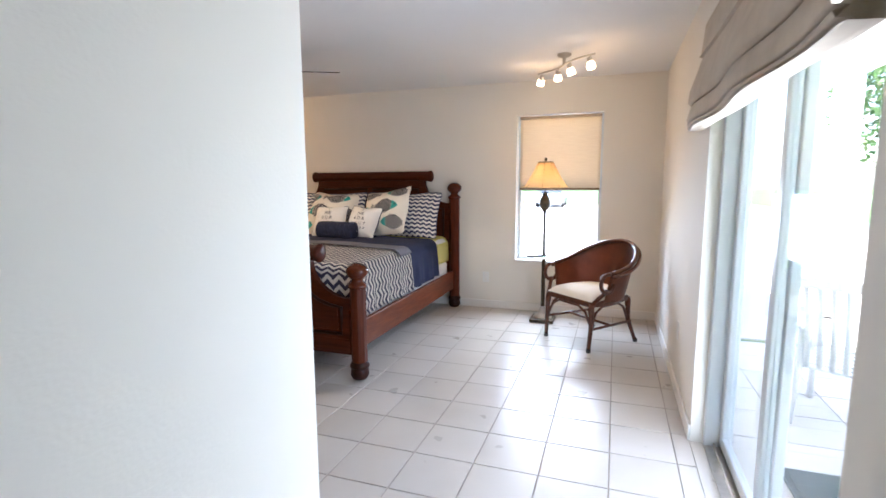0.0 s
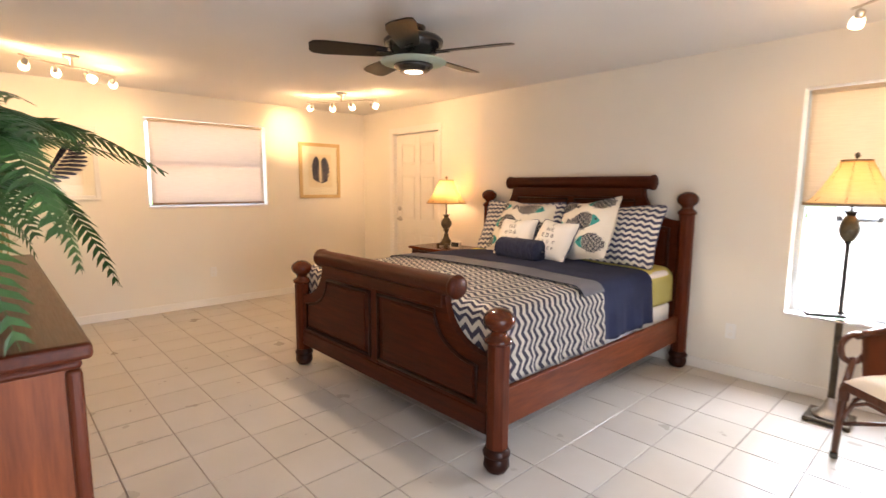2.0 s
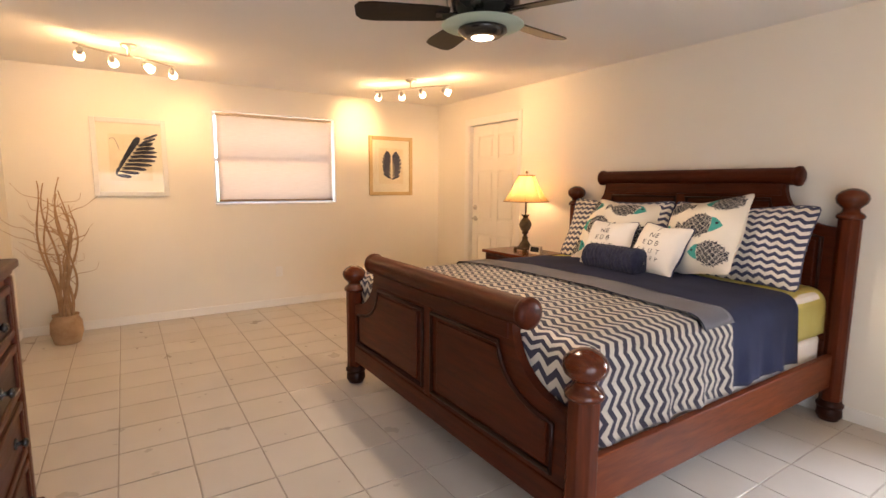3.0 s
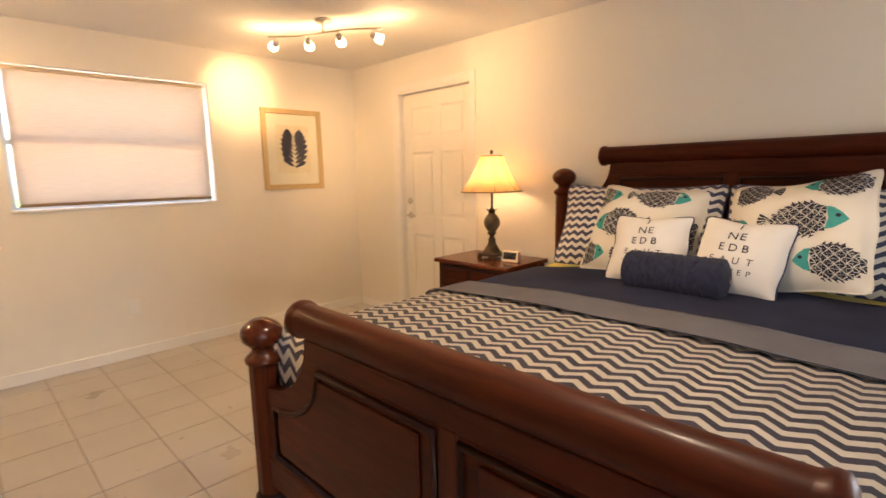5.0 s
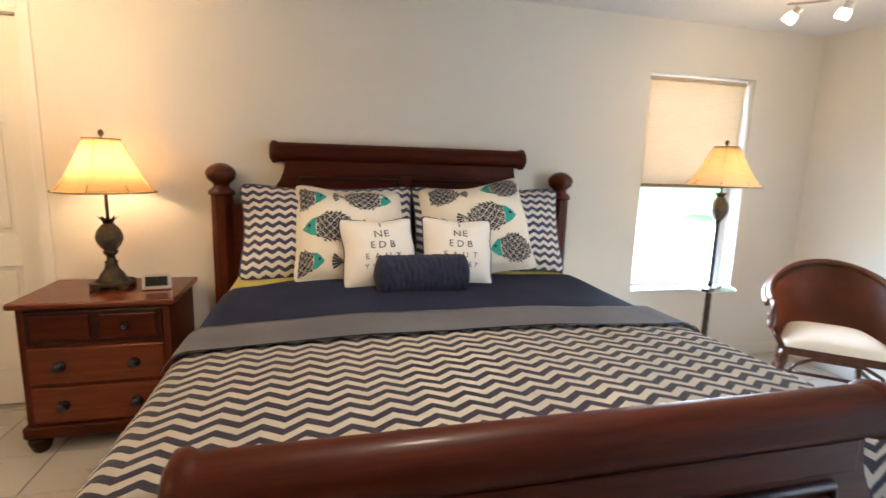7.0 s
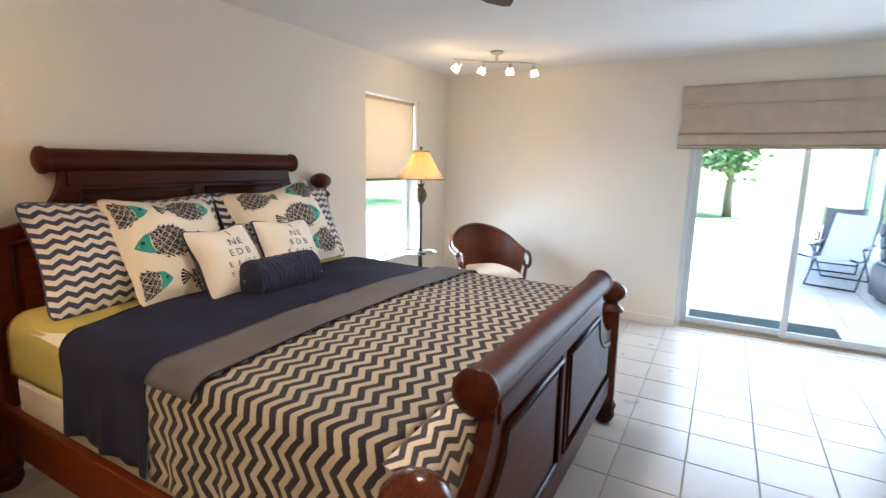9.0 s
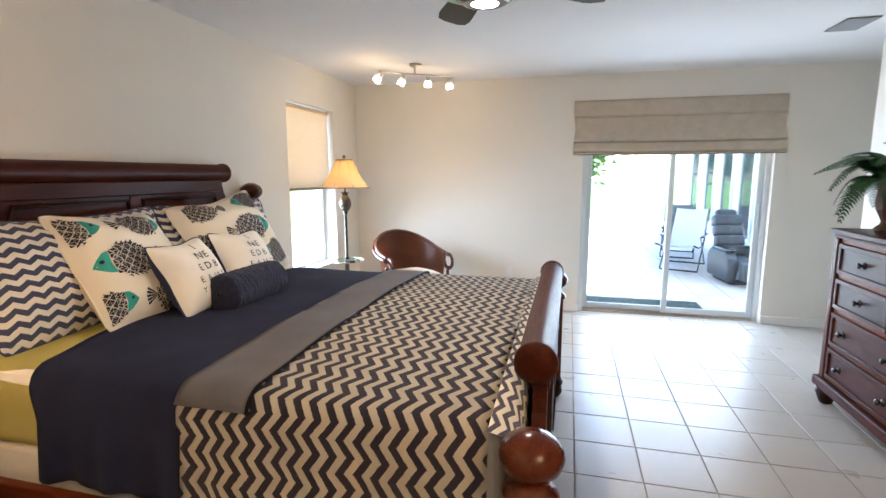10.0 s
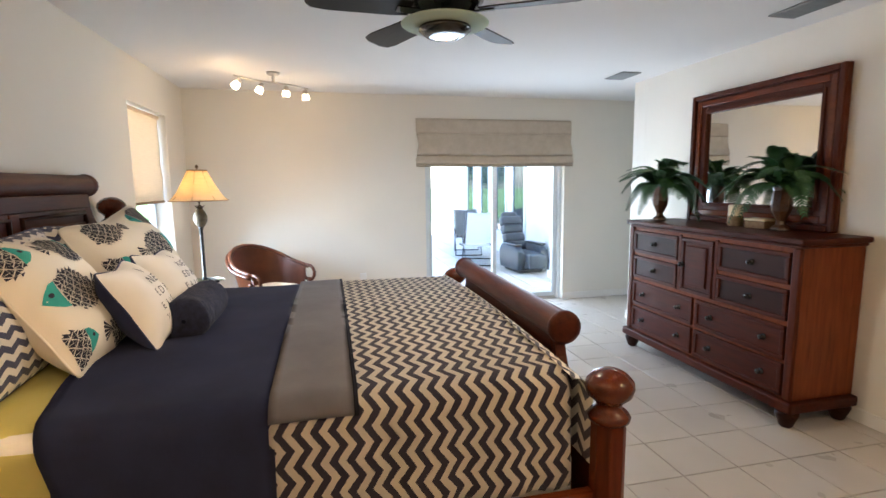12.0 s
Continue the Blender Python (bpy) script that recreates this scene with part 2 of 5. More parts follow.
M_GRILLE = plain("grey_grille", (0.16, 0.16, 0.15), (0.22, 0.22, 0.21), 0.5, 12, 90)
M_PATIO = tile_material("patio_tile", (0.48, 0.45, 0.41), (0.58, 0.55, 0.50), 0.6)
M_STUCCO = plain("white_stucco", (0.74, 0.74, 0.72), (0.80, 0.80, 0.78), 0.9, 3, 60, relief=0.5, dist=0.006)
M_GRASS = plain("lawn", (0.045, 0.12, 0.02), (0.09, 0.19, 0.035), 0.9, 0.8, 40, relief=0.6, dist=0.02)
M_DOORMAT = plain("green_mat", (0.015, 0.035, 0.035), (0.03, 0.06, 0.055), 0.95, 20, 300, relief=0.6)
M_GREYLEATHER = plain("blue_grey_leather", (0.035, 0.042, 0.055), (0.06, 0.07, 0.088), 0.45, 6, 120, relief=0.2)
M_BARK = plain("bark", (0.10, 0.075, 0.05), (0.17, 0.13, 0.09), 0.9, 10, 60, relief=0.6, dist=0.01)
M_LEAF = plain("tree_leaf", (0.03, 0.09, 0.018), (0.07, 0.15, 0.03), 0.6, 3, 60)
M_CAR = plain("silver_blue_paint", (0.28, 0.33, 0.38), (0.32, 0.37, 0.42), 0.25, 2, 60, metal=0.4, relief=0.0, coat=0.8)
M_TYRE = plain("tyre_rubber", (0.015, 0.015, 0.015), (0.025, 0.025, 0.025), 0.8, 30, 90)


def glass_material(name, tint=(0.97, 0.985, 0.98)):
    m, nt, p = shader(name)
    tr = nt.nodes.new("ShaderNodeBsdfTransparent")
    tr.inputs["Color"].default_value = (*tint, 1)
    gl = nt.nodes.new("ShaderNodeBsdfGlossy")
    gl.inputs["Roughness"].default_value = 0.02
    lw = nt.nodes.new("ShaderNodeLayerWeight")
    lw.inputs["Blend"].default_value = 0.5
    gloss = math_node(nt, "MULTIPLY_ADD", math_node(nt, "POWER", lw.outputs["Facing"], 5.0), 0.45, 0.02)
    mx = nt.nodes.new("ShaderNodeMixShader")
    nt.links.new(gloss, mx.inputs[0])
    nt.links.new(tr.outputs[0], mx.inputs[1])
    nt.links.new(gl.outputs[0], mx.inputs[2])
    nt.links.new(mx.outputs[0], nt.nodes["Material Output"].inputs["Surface"])
    return m


M_GLASS = glass_material("window_glass")
M_PLATE = glass_material("tinted_plate_glass", (0.80, 0.90, 0.80))
M_FROST = sheer("frosted_plate", (0.72, 0.82, 0.72), (0.66, 0.77, 0.67), 0.5)
M_DARKGLASS = plain("dark_window_glass", (0.03, 0.04, 0.05), (0.05, 0.06, 0.07), 0.08, 5, 50, relief=0.0)
M_MIRROR, _nt, _p = shader("mirror_silver")
_p.inputs["Base Color"].default_value = (0.9, 0.91, 0.9, 1)
_p.inputs["Metallic"].default_value = 1.0
_p.inputs["Roughness"].default_value = 0.015


# ---- building blocks ----
def part(name, bm, material, parent=None, label="", smooth=False, at=None):
    me = bpy.data.meshes.new(name)
    bm.normal_update()
    if smooth:
        for f in bm.faces:
            f.smooth = True
    bm.to_mesh(me)
    bm.free()
    me.materials.append(material)
    ob = new(name, me)
    if parent is not None:
        ob.parent = parent
    if at is not None:
        ob.matrix_basis = at
    if label:
        ob["label"] = label
    return ob


def thing(name, m, label, category, group="", kind=""):
    ob = new(name)
    ob.empty_display_size = 0.1
    ob.matrix_basis = m
    return tagged(ob, label, category, group, kind)


def add_box(bm, lo, hi, bev=0.0, seg=2):
    r = bmesh.ops.create_cube(bm, size=1.0)
    c = [(a + b) / 2 for a, b in zip(lo, hi)]
    d = [max(abs(b - a), 1e-4) for a, b in zip(lo, hi)]
    for v in r["verts"]:
        v.co = Vector((c[0] + v.co.x * d[0], c[1] + v.co.y * d[1], c[2] + v.co.z * d[2]))
    if bev:
        es = list({e for v in r["verts"] for e in v.link_edges})
        bmesh.ops.bevel(bm, geom=es, offset=min(bev, min(d) * 0.45), segments=seg, affect="EDGES", profile=0.5)
    return bm


def box(lo, hi, bev=0.0, seg=2):
    return add_box(bmesh.new(), lo, hi, bev, seg)


def add_lathe(bm, profile, seg=24, m=Matrix(), closed=True):
    rings = []
    for r, z in profile:
        rings.append([bm.verts.new(m @ Vector((r * math.cos(2 * math.pi * k / seg), r * math.sin(2 * math.pi * k / seg), z))) for k in range(seg)])
    for a, b in zip(rings, rings[1:]):
        for k in range(seg):
            bm.faces.new((a[k], a[(k + 1) % seg], b[(k + 1) % seg], b[k]))
    if closed:
        bm.faces.new(rings[0][::-1])
        bm.faces.new(rings[-1])
    return bm


def lathe(profile, seg=24, m=Matrix(), closed=True):
    return add_lathe(bmesh.new(), profile, seg, m, closed)


def add_tube(bm, pts, radius, seg=8):
    """A round bar along pts; radius is a number or a function of 0..1."""
    pts = [Vector(p) for p in pts]
    rings, n = [], len(pts)
    up = Vector((0.13, 0.31, 0.94))
    for i, p in enumerate(pts):
        d = (pts[min(i + 1, n - 1)] - pts[max(i - 1, 0)]).normalized()
        side = d.cross(up)
        if side.length < 0.05:
            side = d.cross(Vector((1, 0, 0)))
        side.normalize()
        top = side.cross(d)
        r = radius(i / (n - 1)) if callable(radius) else radius
        rings.append([bm.verts.new(p + side * r * math.cos(2 * math.pi * k / seg) + top * r * math.sin(2 * math.pi * k / seg)) for k in range(seg)])
    for a, b in zip(rings, rings[1:]):
        for k in range(seg):
            bm.faces.new((a[k], a[(k + 1) % seg], b[(k + 1) % seg], b[k]))
    bm.faces.new(rings[0][::-1])
    bm.faces.new(rings[-1])
    return bm


def tube(pts, radius, seg=8):
    return add_tube(bmesh.new(), pts, radius, seg)


def arc(fn, n):
    return [fn(i / n) for i in range(n + 1)]


def prism(outline, lo, hi, axis="y", bev=0.0):
    """Extrudes an outline given in the other two axes."""
    bm = bmesh.new()
    def put(u, v, w):
        return {"x": (w, u, v), "y": (u, w, v), "z": (u, v, w)}[axis]
    a = [bm.verts.new(put(u, v, lo)) for u, v in outline]
    b = [bm.verts.new(put(u, v, hi)) for u, v in outline]
    n = len(a)
    bm.faces.new(a)
    bm.faces.new(b[::-1])
    for k in range(n):
        bm.faces.new((a[(k + 1) % n], a[k], b[k], b[(k + 1) % n]))
    bmesh.ops.recalc_face_normals(bm, faces=bm.faces[:])
    if bev:
        bmesh.ops.bevel(bm, geom=[e for e in bm.edges if e.calc_face_angle(0) > 0.6], offset=bev, segments=2, affect="EDGES", profile=0.5)
    return bm


def grid_sheet(fn, nu, nv, uv_fn=None, thick=0.0):
    """A sheet from fn(u, v), u and v from 0 to 1, with cloth coordinates in metres."""
    bm = bmesh.new()
    vs = [[bm.verts.new(fn(i / nu, j / nv)) for j in range(nv + 1)] for i in range(nu + 1)]
    layer = bm.loops.layers.uv.new("cloth")
    for i in range(nu):
        for j in range(nv):
            f = bm.faces.new((vs[i][j], vs[i + 1][j], vs[i + 1][j + 1], vs[i][j + 1]))
            f.smooth = True
            for lp, (a, b) in zip(f.loops, ((i, j), (i + 1, j), (i + 1, j + 1), (i, j + 1))):
                lp[layer].uv = uv_fn(a / nu, b / nv) if uv_fn else (a / nu, b / nv)
    if thick:
        bmesh.ops.solidify(bm, geom=bm.faces[:], thickness=thick)
    return bm


def lerp(a, b, t):
    return a + (b - a) * t


# ---- walls, floor, ceiling ----
T = 0.2


def structure(name, bm, material, label, category="wall"):
    return tagged(part(name, bm, material), label, category, kind="structure")


# headboard wall with the door and the window cut through
bm = bmesh.new()
for x0, x1, z0, z1 in ((XL - T, DX0, 0, ZC), (DX0, DX1, DZ, ZC), (DX1, WX0, 0, ZC), (WX0, WX1, 0, WZ0), (WX0, WX1, WZ1, ZC), (WX1, XR + T, 0, ZC)):
    add_box(bm, (x0, YH, z0), (x1, YH + T, z1))
structure("wall_north", bm, M_WALL, "cream painted wall behind the bed, with window and door")
bm = bmesh.new()
for y0, y1, z0, z1 in ((YD - T, LY0, 0, ZC), (LY0, LY1, 0, LZ0), (LY0, LY1, LZ1, ZC), (LY1, YH, 0, ZC)):
    add_box(bm, (XL - T, y0, z0), (XL, y1, z1))
structure("wall_west", bm, M_WALL, "cream painted wall with a shaded window")
bm = bmesh.new()
for y0, y1, z0, z1 in ((YS, SY0, 0, ZC), (SY0, SY1, SZ, ZC), (SY1, YH, 0, ZC)):
    add_box(bm, (XR, y0, z0), (XR + T, y1, z1))
structure("wall_east", bm, M_WALL, "cream painted wall with the sliding glass door")
structure("wall_south", box((XL, YD - T, 0), (XP - T, YD, ZC)), M_WALL, "cream painted wall behind the dresser")
bm = box((XP - T, YS, 0), (XP, YD, ZC), 0.006)
structure("wall_passage", bm, M_WALL, "white painted wall along the entrance passage")
structure("wall_passage_end", box((XP - T, YS - T, 0), (XR + T, YS, ZC)), M_WALL, "white painted wall closing the passage")
structure("ceiling", box((XL - T, YS - T, ZC), (XR + T, YH + T, ZC + 0.15)), M_CEIL, "white textured flat ceiling", "ceiling")
structure("floor", box((XL - T, YS - T, -0.12), (XR + T, YH + T, -0.006)), M_GROUT, "pale ceramic tile floor with dark grout", "floor")


def baseboard(name, pts):
    bm = bmesh.new()
    for lo, hi in pts:
        add_box(bm, (*lo, 0), (*hi, 0.085), 0.004, 1)
    structure(name, bm, M_TRIM, "white painted wooden baseboard", "baseboard")


D = 0.014
baseboard("baseboard_north", [((XL, YH - D), (DX0 - 0.07, YH)), ((DX1 + 0.07, YH - D), (XR, YH))])
baseboard("baseboard_west", [((XL, YD), (XL + D, YH - D))])
baseboard("baseboard_east", [((XR - D, YS), (XR, SY0 - 0.002)), ((XR - D, SY1 + 0.002), (XR, YH - D))])
baseboard("baseboard_south", [((XL + D, YD), (XP, YD + D))])
baseboard("baseboard_passage", [((XP, YS), (XP + D, YD + D))])

# ---- panelled door ----
door = thing("door_1", pose(0, 0, 0), "closed white six-panel door with brass lever and deadbolt", "door", kind="structure")
ym = YH + 0.055
leaf = bmesh.new()
add_box(leaf, (DX0 + 0.018, ym + 0.012, 0.012), (DX1 - 0.018, ym + 0.04, DZ - 0.02))
dw = DX1 - DX0 - 0.036
rows = [(0.22, 0.80), (0.98, 1.56), (1.70, 1.96)]
cols = [(DX0 + 0.13, DX0 + dw / 2 - 0.03), (DX0 + dw / 2 + 0.065, DX1 - 0.13)]
xs = [DX0 + 0.018, cols[0][0], cols[0][1], cols[1][0], cols[1][1], DX1 - 0.018]
zs = [0.012, 0.22, 0.80, 0.98, 1.56, 1.70, 1.96, DZ - 0.02]
for k in (0, 2, 4):
    add_box(leaf, (xs[k], ym, zs[0]), (xs[k + 1], ym + 0.0125, zs[-1]), 0.004, 1)
for c0, c1 in cols:
    for k in (0, 2, 4, 6):
        add_box(leaf, (c0 - 0.003, ym + 0.0005, zs[k]), (c1 + 0.003, ym + 0.0125, zs[k + 1]), 0.004, 1)
lf = part("leaf", leaf, M_DOOR, door)
for c0, c1 in cols:
    for r0, r1 in rows:
        part("panel", box((c0 + 0.028, ym + 0.002, r0 + 0.028), (c1 - 0.028, ym + 0.014, r1 - 0.028), 0.009, 2), M_DOOR, lf)
frame_bm = bmesh.new()
for lo, hi in (((DX0 - 0.065, YH - 0.008, 0), (DX0, YH - 0.001, DZ + 0.065)), ((DX1, YH - 0.008, 0), (DX1 + 0.05, YH - 0.001, DZ + 0.065)), ((DX0, YH - 0.008, DZ), (DX1, YH - 0.001, DZ + 0.065))):
    add_box(frame_bm, lo, hi, 0.005, 2)
part("casing", frame_bm, M_TRIM, door)
jamb = bmesh.new()
for lo, hi in (((DX0, YH, 0), (DX0 + 0.016, YH + T, DZ)), ((DX1 - 0.016, YH, 0), (DX1, YH + T, DZ)), ((DX0 + 0.016, YH, DZ - 0.016), (DX1 - 0.016, YH + T, DZ))):
    add_box(jamb, lo, hi)
part("jamb", jamb, M_TRIM, door)
part("threshold", box((DX0 + 0.016, YH - 0.01, 0.001), (DX1 - 0.016, YH + T, 0.011), 0.004), M_STEEL, door)
turn = pose(DX0 + 0.085, ym, 0.985, 90)
lever = part("door_handle", lathe([(0.032, 0), (0.032, 0.006), (0.026, 0.012), (0.012, 0.014), (0.011, 0.045), (0.013, 0.05)], 20, turn), M_STEEL, door, "satin nickel lever handle", True)
part("lever", tube([(DX0 + 0.085, ym - 0.045, 0.985), (DX0 + 0.13, ym - 0.05, 0.985), (DX0 + 0.19, ym - 0.046, 0.98)], 0.009), M_STEEL, lever, "", True)
part("deadbolt", lathe([(0.03, 0), (0.03, 0.01), (0.024, 0.018), (0.01, 0.02), (0.009, 0.034)], 20, pose(DX0 + 0.085, ym, 1.12, 90)), M_STEEL, door, "satin nickel deadbolt", True)
structure("backdrop_behind_door", box((DX0 - 0.1, YH + T + 0.01, 0), (DX1 + 0.1, YH + T + 0.05, DZ + 0.1)), M_STUCCO, "plain stucco closing the doorway", "wall")


# ---- windows ----
def window(name, axis, a0, a1, z0, z1, face, out, label, rail=None):
    """A framed window set in the wall; axis is the wall's run, out the way outwards."""
    w = thing(name, pose(0, 0, 0), label, "window", kind="structure")
    def b(u0, u1, d0, d1, h0, h1, bev=0.003):
        d0, d1 = sorted((face + out * d0, face + out * d1))
        return box((u0, d0, h0), (u1, d1, h1), bev, 1) if axis == "x" else box((d0, u0, h0), (d1, u1, h1), bev, 1)
    for u0, u1, h0, h1 in ((a0, a0 + 0.035, z0, z1), (a1 - 0.035, a1, z0, z1), (a0 + 0.035, a1 - 0.035, z0, z0 + 0.035), (a0 + 0.035, a1 - 0.035, z1 - 0.035, z1)):
        part("window_frame", b(u0, u1, 0.13, 0.17, h0, h1), M_ALU, w)
    if rail:
        part("meeting_rail", b(a0 + 0.035, a1 - 0.035, 0.135, 0.165, rail - 0.02, rail + 0.02), M_ALU, w)
    p = part("pane", b(a0 + 0.035, a1 - 0.035, 0.148, 0.152, z0 + 0.035, z1 - 0.035, 0), M_GLASS, w)
    p.visible_shadow = False
    part("window_sill", b(a0 + 0.001, a1 - 0.001, -0.012, 0.129, z0 + 0.001, z0 + 0.018), M_TRIM, w)
    return w


window("window_1", "x", WX0, WX1, WZ0, WZ1, YH, 1, "tall white-framed window half covered by a linen blind", 1.315)
window("window_2", "y", LY0, LY1, LZ0, LZ1, XL, -1, "wide white-framed window fully covered by a pale blind", 1.64)


def roller_blind(name, axis, a0, a1, z0, z1, at, m, label, ridge=None):
    th = thing(name, pose(0, 0, 0), label, "window blind")
    def f(u, v):
        a, z = lerp(a0, a1, u), lerp(z0, z1, v)
        d = 0.004 * math.sin(5 * u + 2 * v) + 0.003 * math.sin(17 * v)
        if ridge:
            d += 0.012 * math.exp(-((z - ridge) / 0.012) ** 2)
        return (a, at + d, z) if axis == "x" else (at - d, a, z)
    part("cloth", grid_sheet(f, 24, 40, thick=0.003), m, th, "", True)
    def bar(z, r):
        p = [(lerp(a0, a1, k / 6), at, z) if axis == "x" else (at, lerp(a0, a1, k / 6), z) for k in range(7)]
        return tube(p, r, 12)
    part("headrail", bar(z1 - 0.014, 0.016), M_BLIND, th, "", True)
    part("bottom_bar", bar(z0, 0.011), M_BAND, th, "thin brown hem bar", True)
    return th


roller_blind("roller_blind", "x", WX0 + 0.03, WX1 - 0.02, 1.315, WZ1 - 0.012, YH + 0.06, M_BLIND, "half-lowered beige linen blind in the window", None)
roller_blind("roller_blind", "y", LY0 + 0.045, LY1 - 0.025, LZ0 + 0.045, LZ1 - 0.008, XL - 0.05, M_BLINDL, "fully lowered pale beige blind in the window", 1.645)

# ---- sliding glass door ----
slider = thing("sliding_door", pose(0, 0, 0), "white aluminium sliding glass door to the patio", "sliding door", kind="structure")
xd = XR + 0.09


def sash(y0, y1, x, name, handle):
    s = part(name, box((x, y0, 0.03), (x + 0.035, y0 + 0.05, SZ - 0.04), 0.004, 1), M_ALU, slider)
    for lo, hi in (((x, y1 - 0.05, 0.03), (x + 0.035, y1, SZ - 0.04)), ((x, y0 + 0.05, 0.03), (x + 0.035, y1 - 0.05, 0.085)), ((x, y0 + 0.05, SZ - 0.09), (x + 0.035, y1 - 0.05, SZ - 0.04))):
        part("rail", box(lo, hi, 0.004, 1), M_ALU, s)
    g = part("pane", box((x + 0.015, y0 + 0.05, 0.085), (x + 0.019, y1 - 0.05, SZ - 0.09)), M_GLASS, s)
    g.visible_shadow = False
    if handle:
        part("pull_handle", box((x - 0.022, y0 + 0.012, 0.92), (x - 0.001, y0 + 0.034, 1.16), 0.006), M_ALU, s)


ymid = 1.957
sash(SY0 + 0.045, ymid + 0.03, xd, "sash", True)
sash(ymid - 0.025, SY1 - 0.045, xd + 0.04, "sash", False)
for lo, hi in (((XR + 0.06, SY0 + 0.001, 0), (XR + 0.19, SY0 + 0.044, SZ)), ((XR + 0.06, SY1 - 0.044, 0), (XR + 0.19, SY1 - 0.001, SZ)), ((XR + 0.06, SY0 + 0.045, SZ - 0.039), (XR + 0.19, SY1 - 0.045, SZ - 0.001))):
    part("door_frame", box(lo, hi, 0.004, 1), M_ALU, slider)
track = bmesh.new()
add_box(track, (XR + 0.06, SY0 + 0.045, 0.0), (XR + 0.19, SY1 - 0.045, 0.012))
for x in (xd + 0.017, xd + 0.057):
    add_box(track, (x - 0.004, SY0 + 0.045, 0.012), (x + 0.004, SY1 - 0.045, 0.029))
part("floor_track", track, M_STEEL, slider)
part("sill_tile", box((XR - 0.001, SY0 + 0.002, -0.006), (XR + 0.06, SY1 - 0.002, 0.001)), M_TILE, slider)


# ---- roman shade over the sliding door ----
roman = thing("roman_shade", pose(0, 0, 0), "raised beige linen roman shade with stacked folds", "roman shade")
RY0, RY1, RZ0, RZ1 = 1.05, 2.925, 1.637, 2.168
prof = [(0.020, RZ1), (0.035, RZ1 - 0.005), (0.045, RZ1 - 0.10), (0.050, RZ1 - 0.155), (0.058, RZ1 - 0.165), (0.040, RZ1 - 0.168),
        (0.050, RZ1 - 0.20), (0.085, RZ1 - 0.33), (0.090, RZ1 - 0.39), (0.075, RZ1 - 0.405), (0.055, RZ1 - 0.40), (0.085, RZ1 - 0.42),
        (0.100, RZ1 - 0.47), (0.098, RZ1 - 0.50), (0.075, RZ1 - 0.503), (0.102, RZ1 - 0.512), (0.098, RZ1 - 0.522), (0.075, RZ1 - 0.524),
        (0.102, RZ1 - 0.534), (0.09, RZ0 + 0.003), (0.03, RZ0), (0.015, RZ0 + 0.1)]


def roman_cloth(u, v):
    k = v * (len(prof) - 1)
    i = min(int(k), len(prof) - 2)
    d, z = lerp(prof[i][0], prof[i + 1][0], k - i), lerp(prof[i][1], prof[i + 1][1], k - i)
    w = 0.5 + 0.5 * math.sin(2.3 * u * 6 + 4 * v)
    fold = max(0, (RZ1 - z) - 0.1)
    inset = 0.02 * math.exp(-((z - (RZ1 - 0.28)) / 0.09) ** 2)
    y = lerp(RY0 + inset, RY1 - inset, u)
    return (XR - 0.002 - d * (0.85 + 0.25 * w * min(1, fold * 4)), y, z - 0.012 * fold * math.sin(math.pi * u))


part("cloth", grid_sheet(roman_cloth, 40, 3 * (len(prof) - 1)), M_ROMAN, roman, "", True)
part("headrail", box((XR - 0.018, RY0 + 0.01, RZ1 - 0.05), (XR - 0.001, RY1 - 0.01, RZ1 - 0.006), 0.003), M_TRIM, roman)


# ---- bed ----
bed = thing("bed", pose(BX, 0, 0), "king-size dark mahogany bed with turned posts and rolled boards", "bed")
PX, PXH = 1.02, 1.022             # half the spacing of the foot and head posts


def post(name, x, y, top, bun_z):
    """Turned post; top is the height of the knob's crown."""
    base = part(name, prism([(0.058 * math.cos(a), 0.058 * math.sin(a)) for a in [math.pi / 8 + k * math.pi / 4 for k in range(8)]], bun_z, top - 0.175, "z", 0.004),
                M_WOODZ, bed, at=pose(x, y, 0))
    part("foot", lathe([(0.035, 0), (0.05, 0.006), (0.066, 0.035), (0.062, 0.075), (0.05, 0.085), (0.068, 0.09), (0.07, 0.105), (0.06, 0.118), (0.058, bun_z)], 24), M_WOODD, base, "", True)
    k = top
    part("knob", lathe([(0.056, k - 0.18), (0.068, k - 0.172), (0.07, k - 0.158), (0.06, k - 0.145), (0.043, k - 0.132), (0.041, k - 0.118), (0.05, k - 0.108),
                        (0.072, k - 0.088), (0.08, k - 0.062), (0.076, k - 0.04), (0.058, k - 0.02), (0.052, k - 0.016), (0.03, k - 0.004), (0.006, k)], 32), M_KNOB, base, "", True)
    return base


post("post", -PX, FY, 0.838, 0.13)
post("post", PX, FY, 0.838, 0.13)
post("post", -PXH, HY, 1.388, 0.13)
post("post", PXH, HY, 1.388, 0.13)


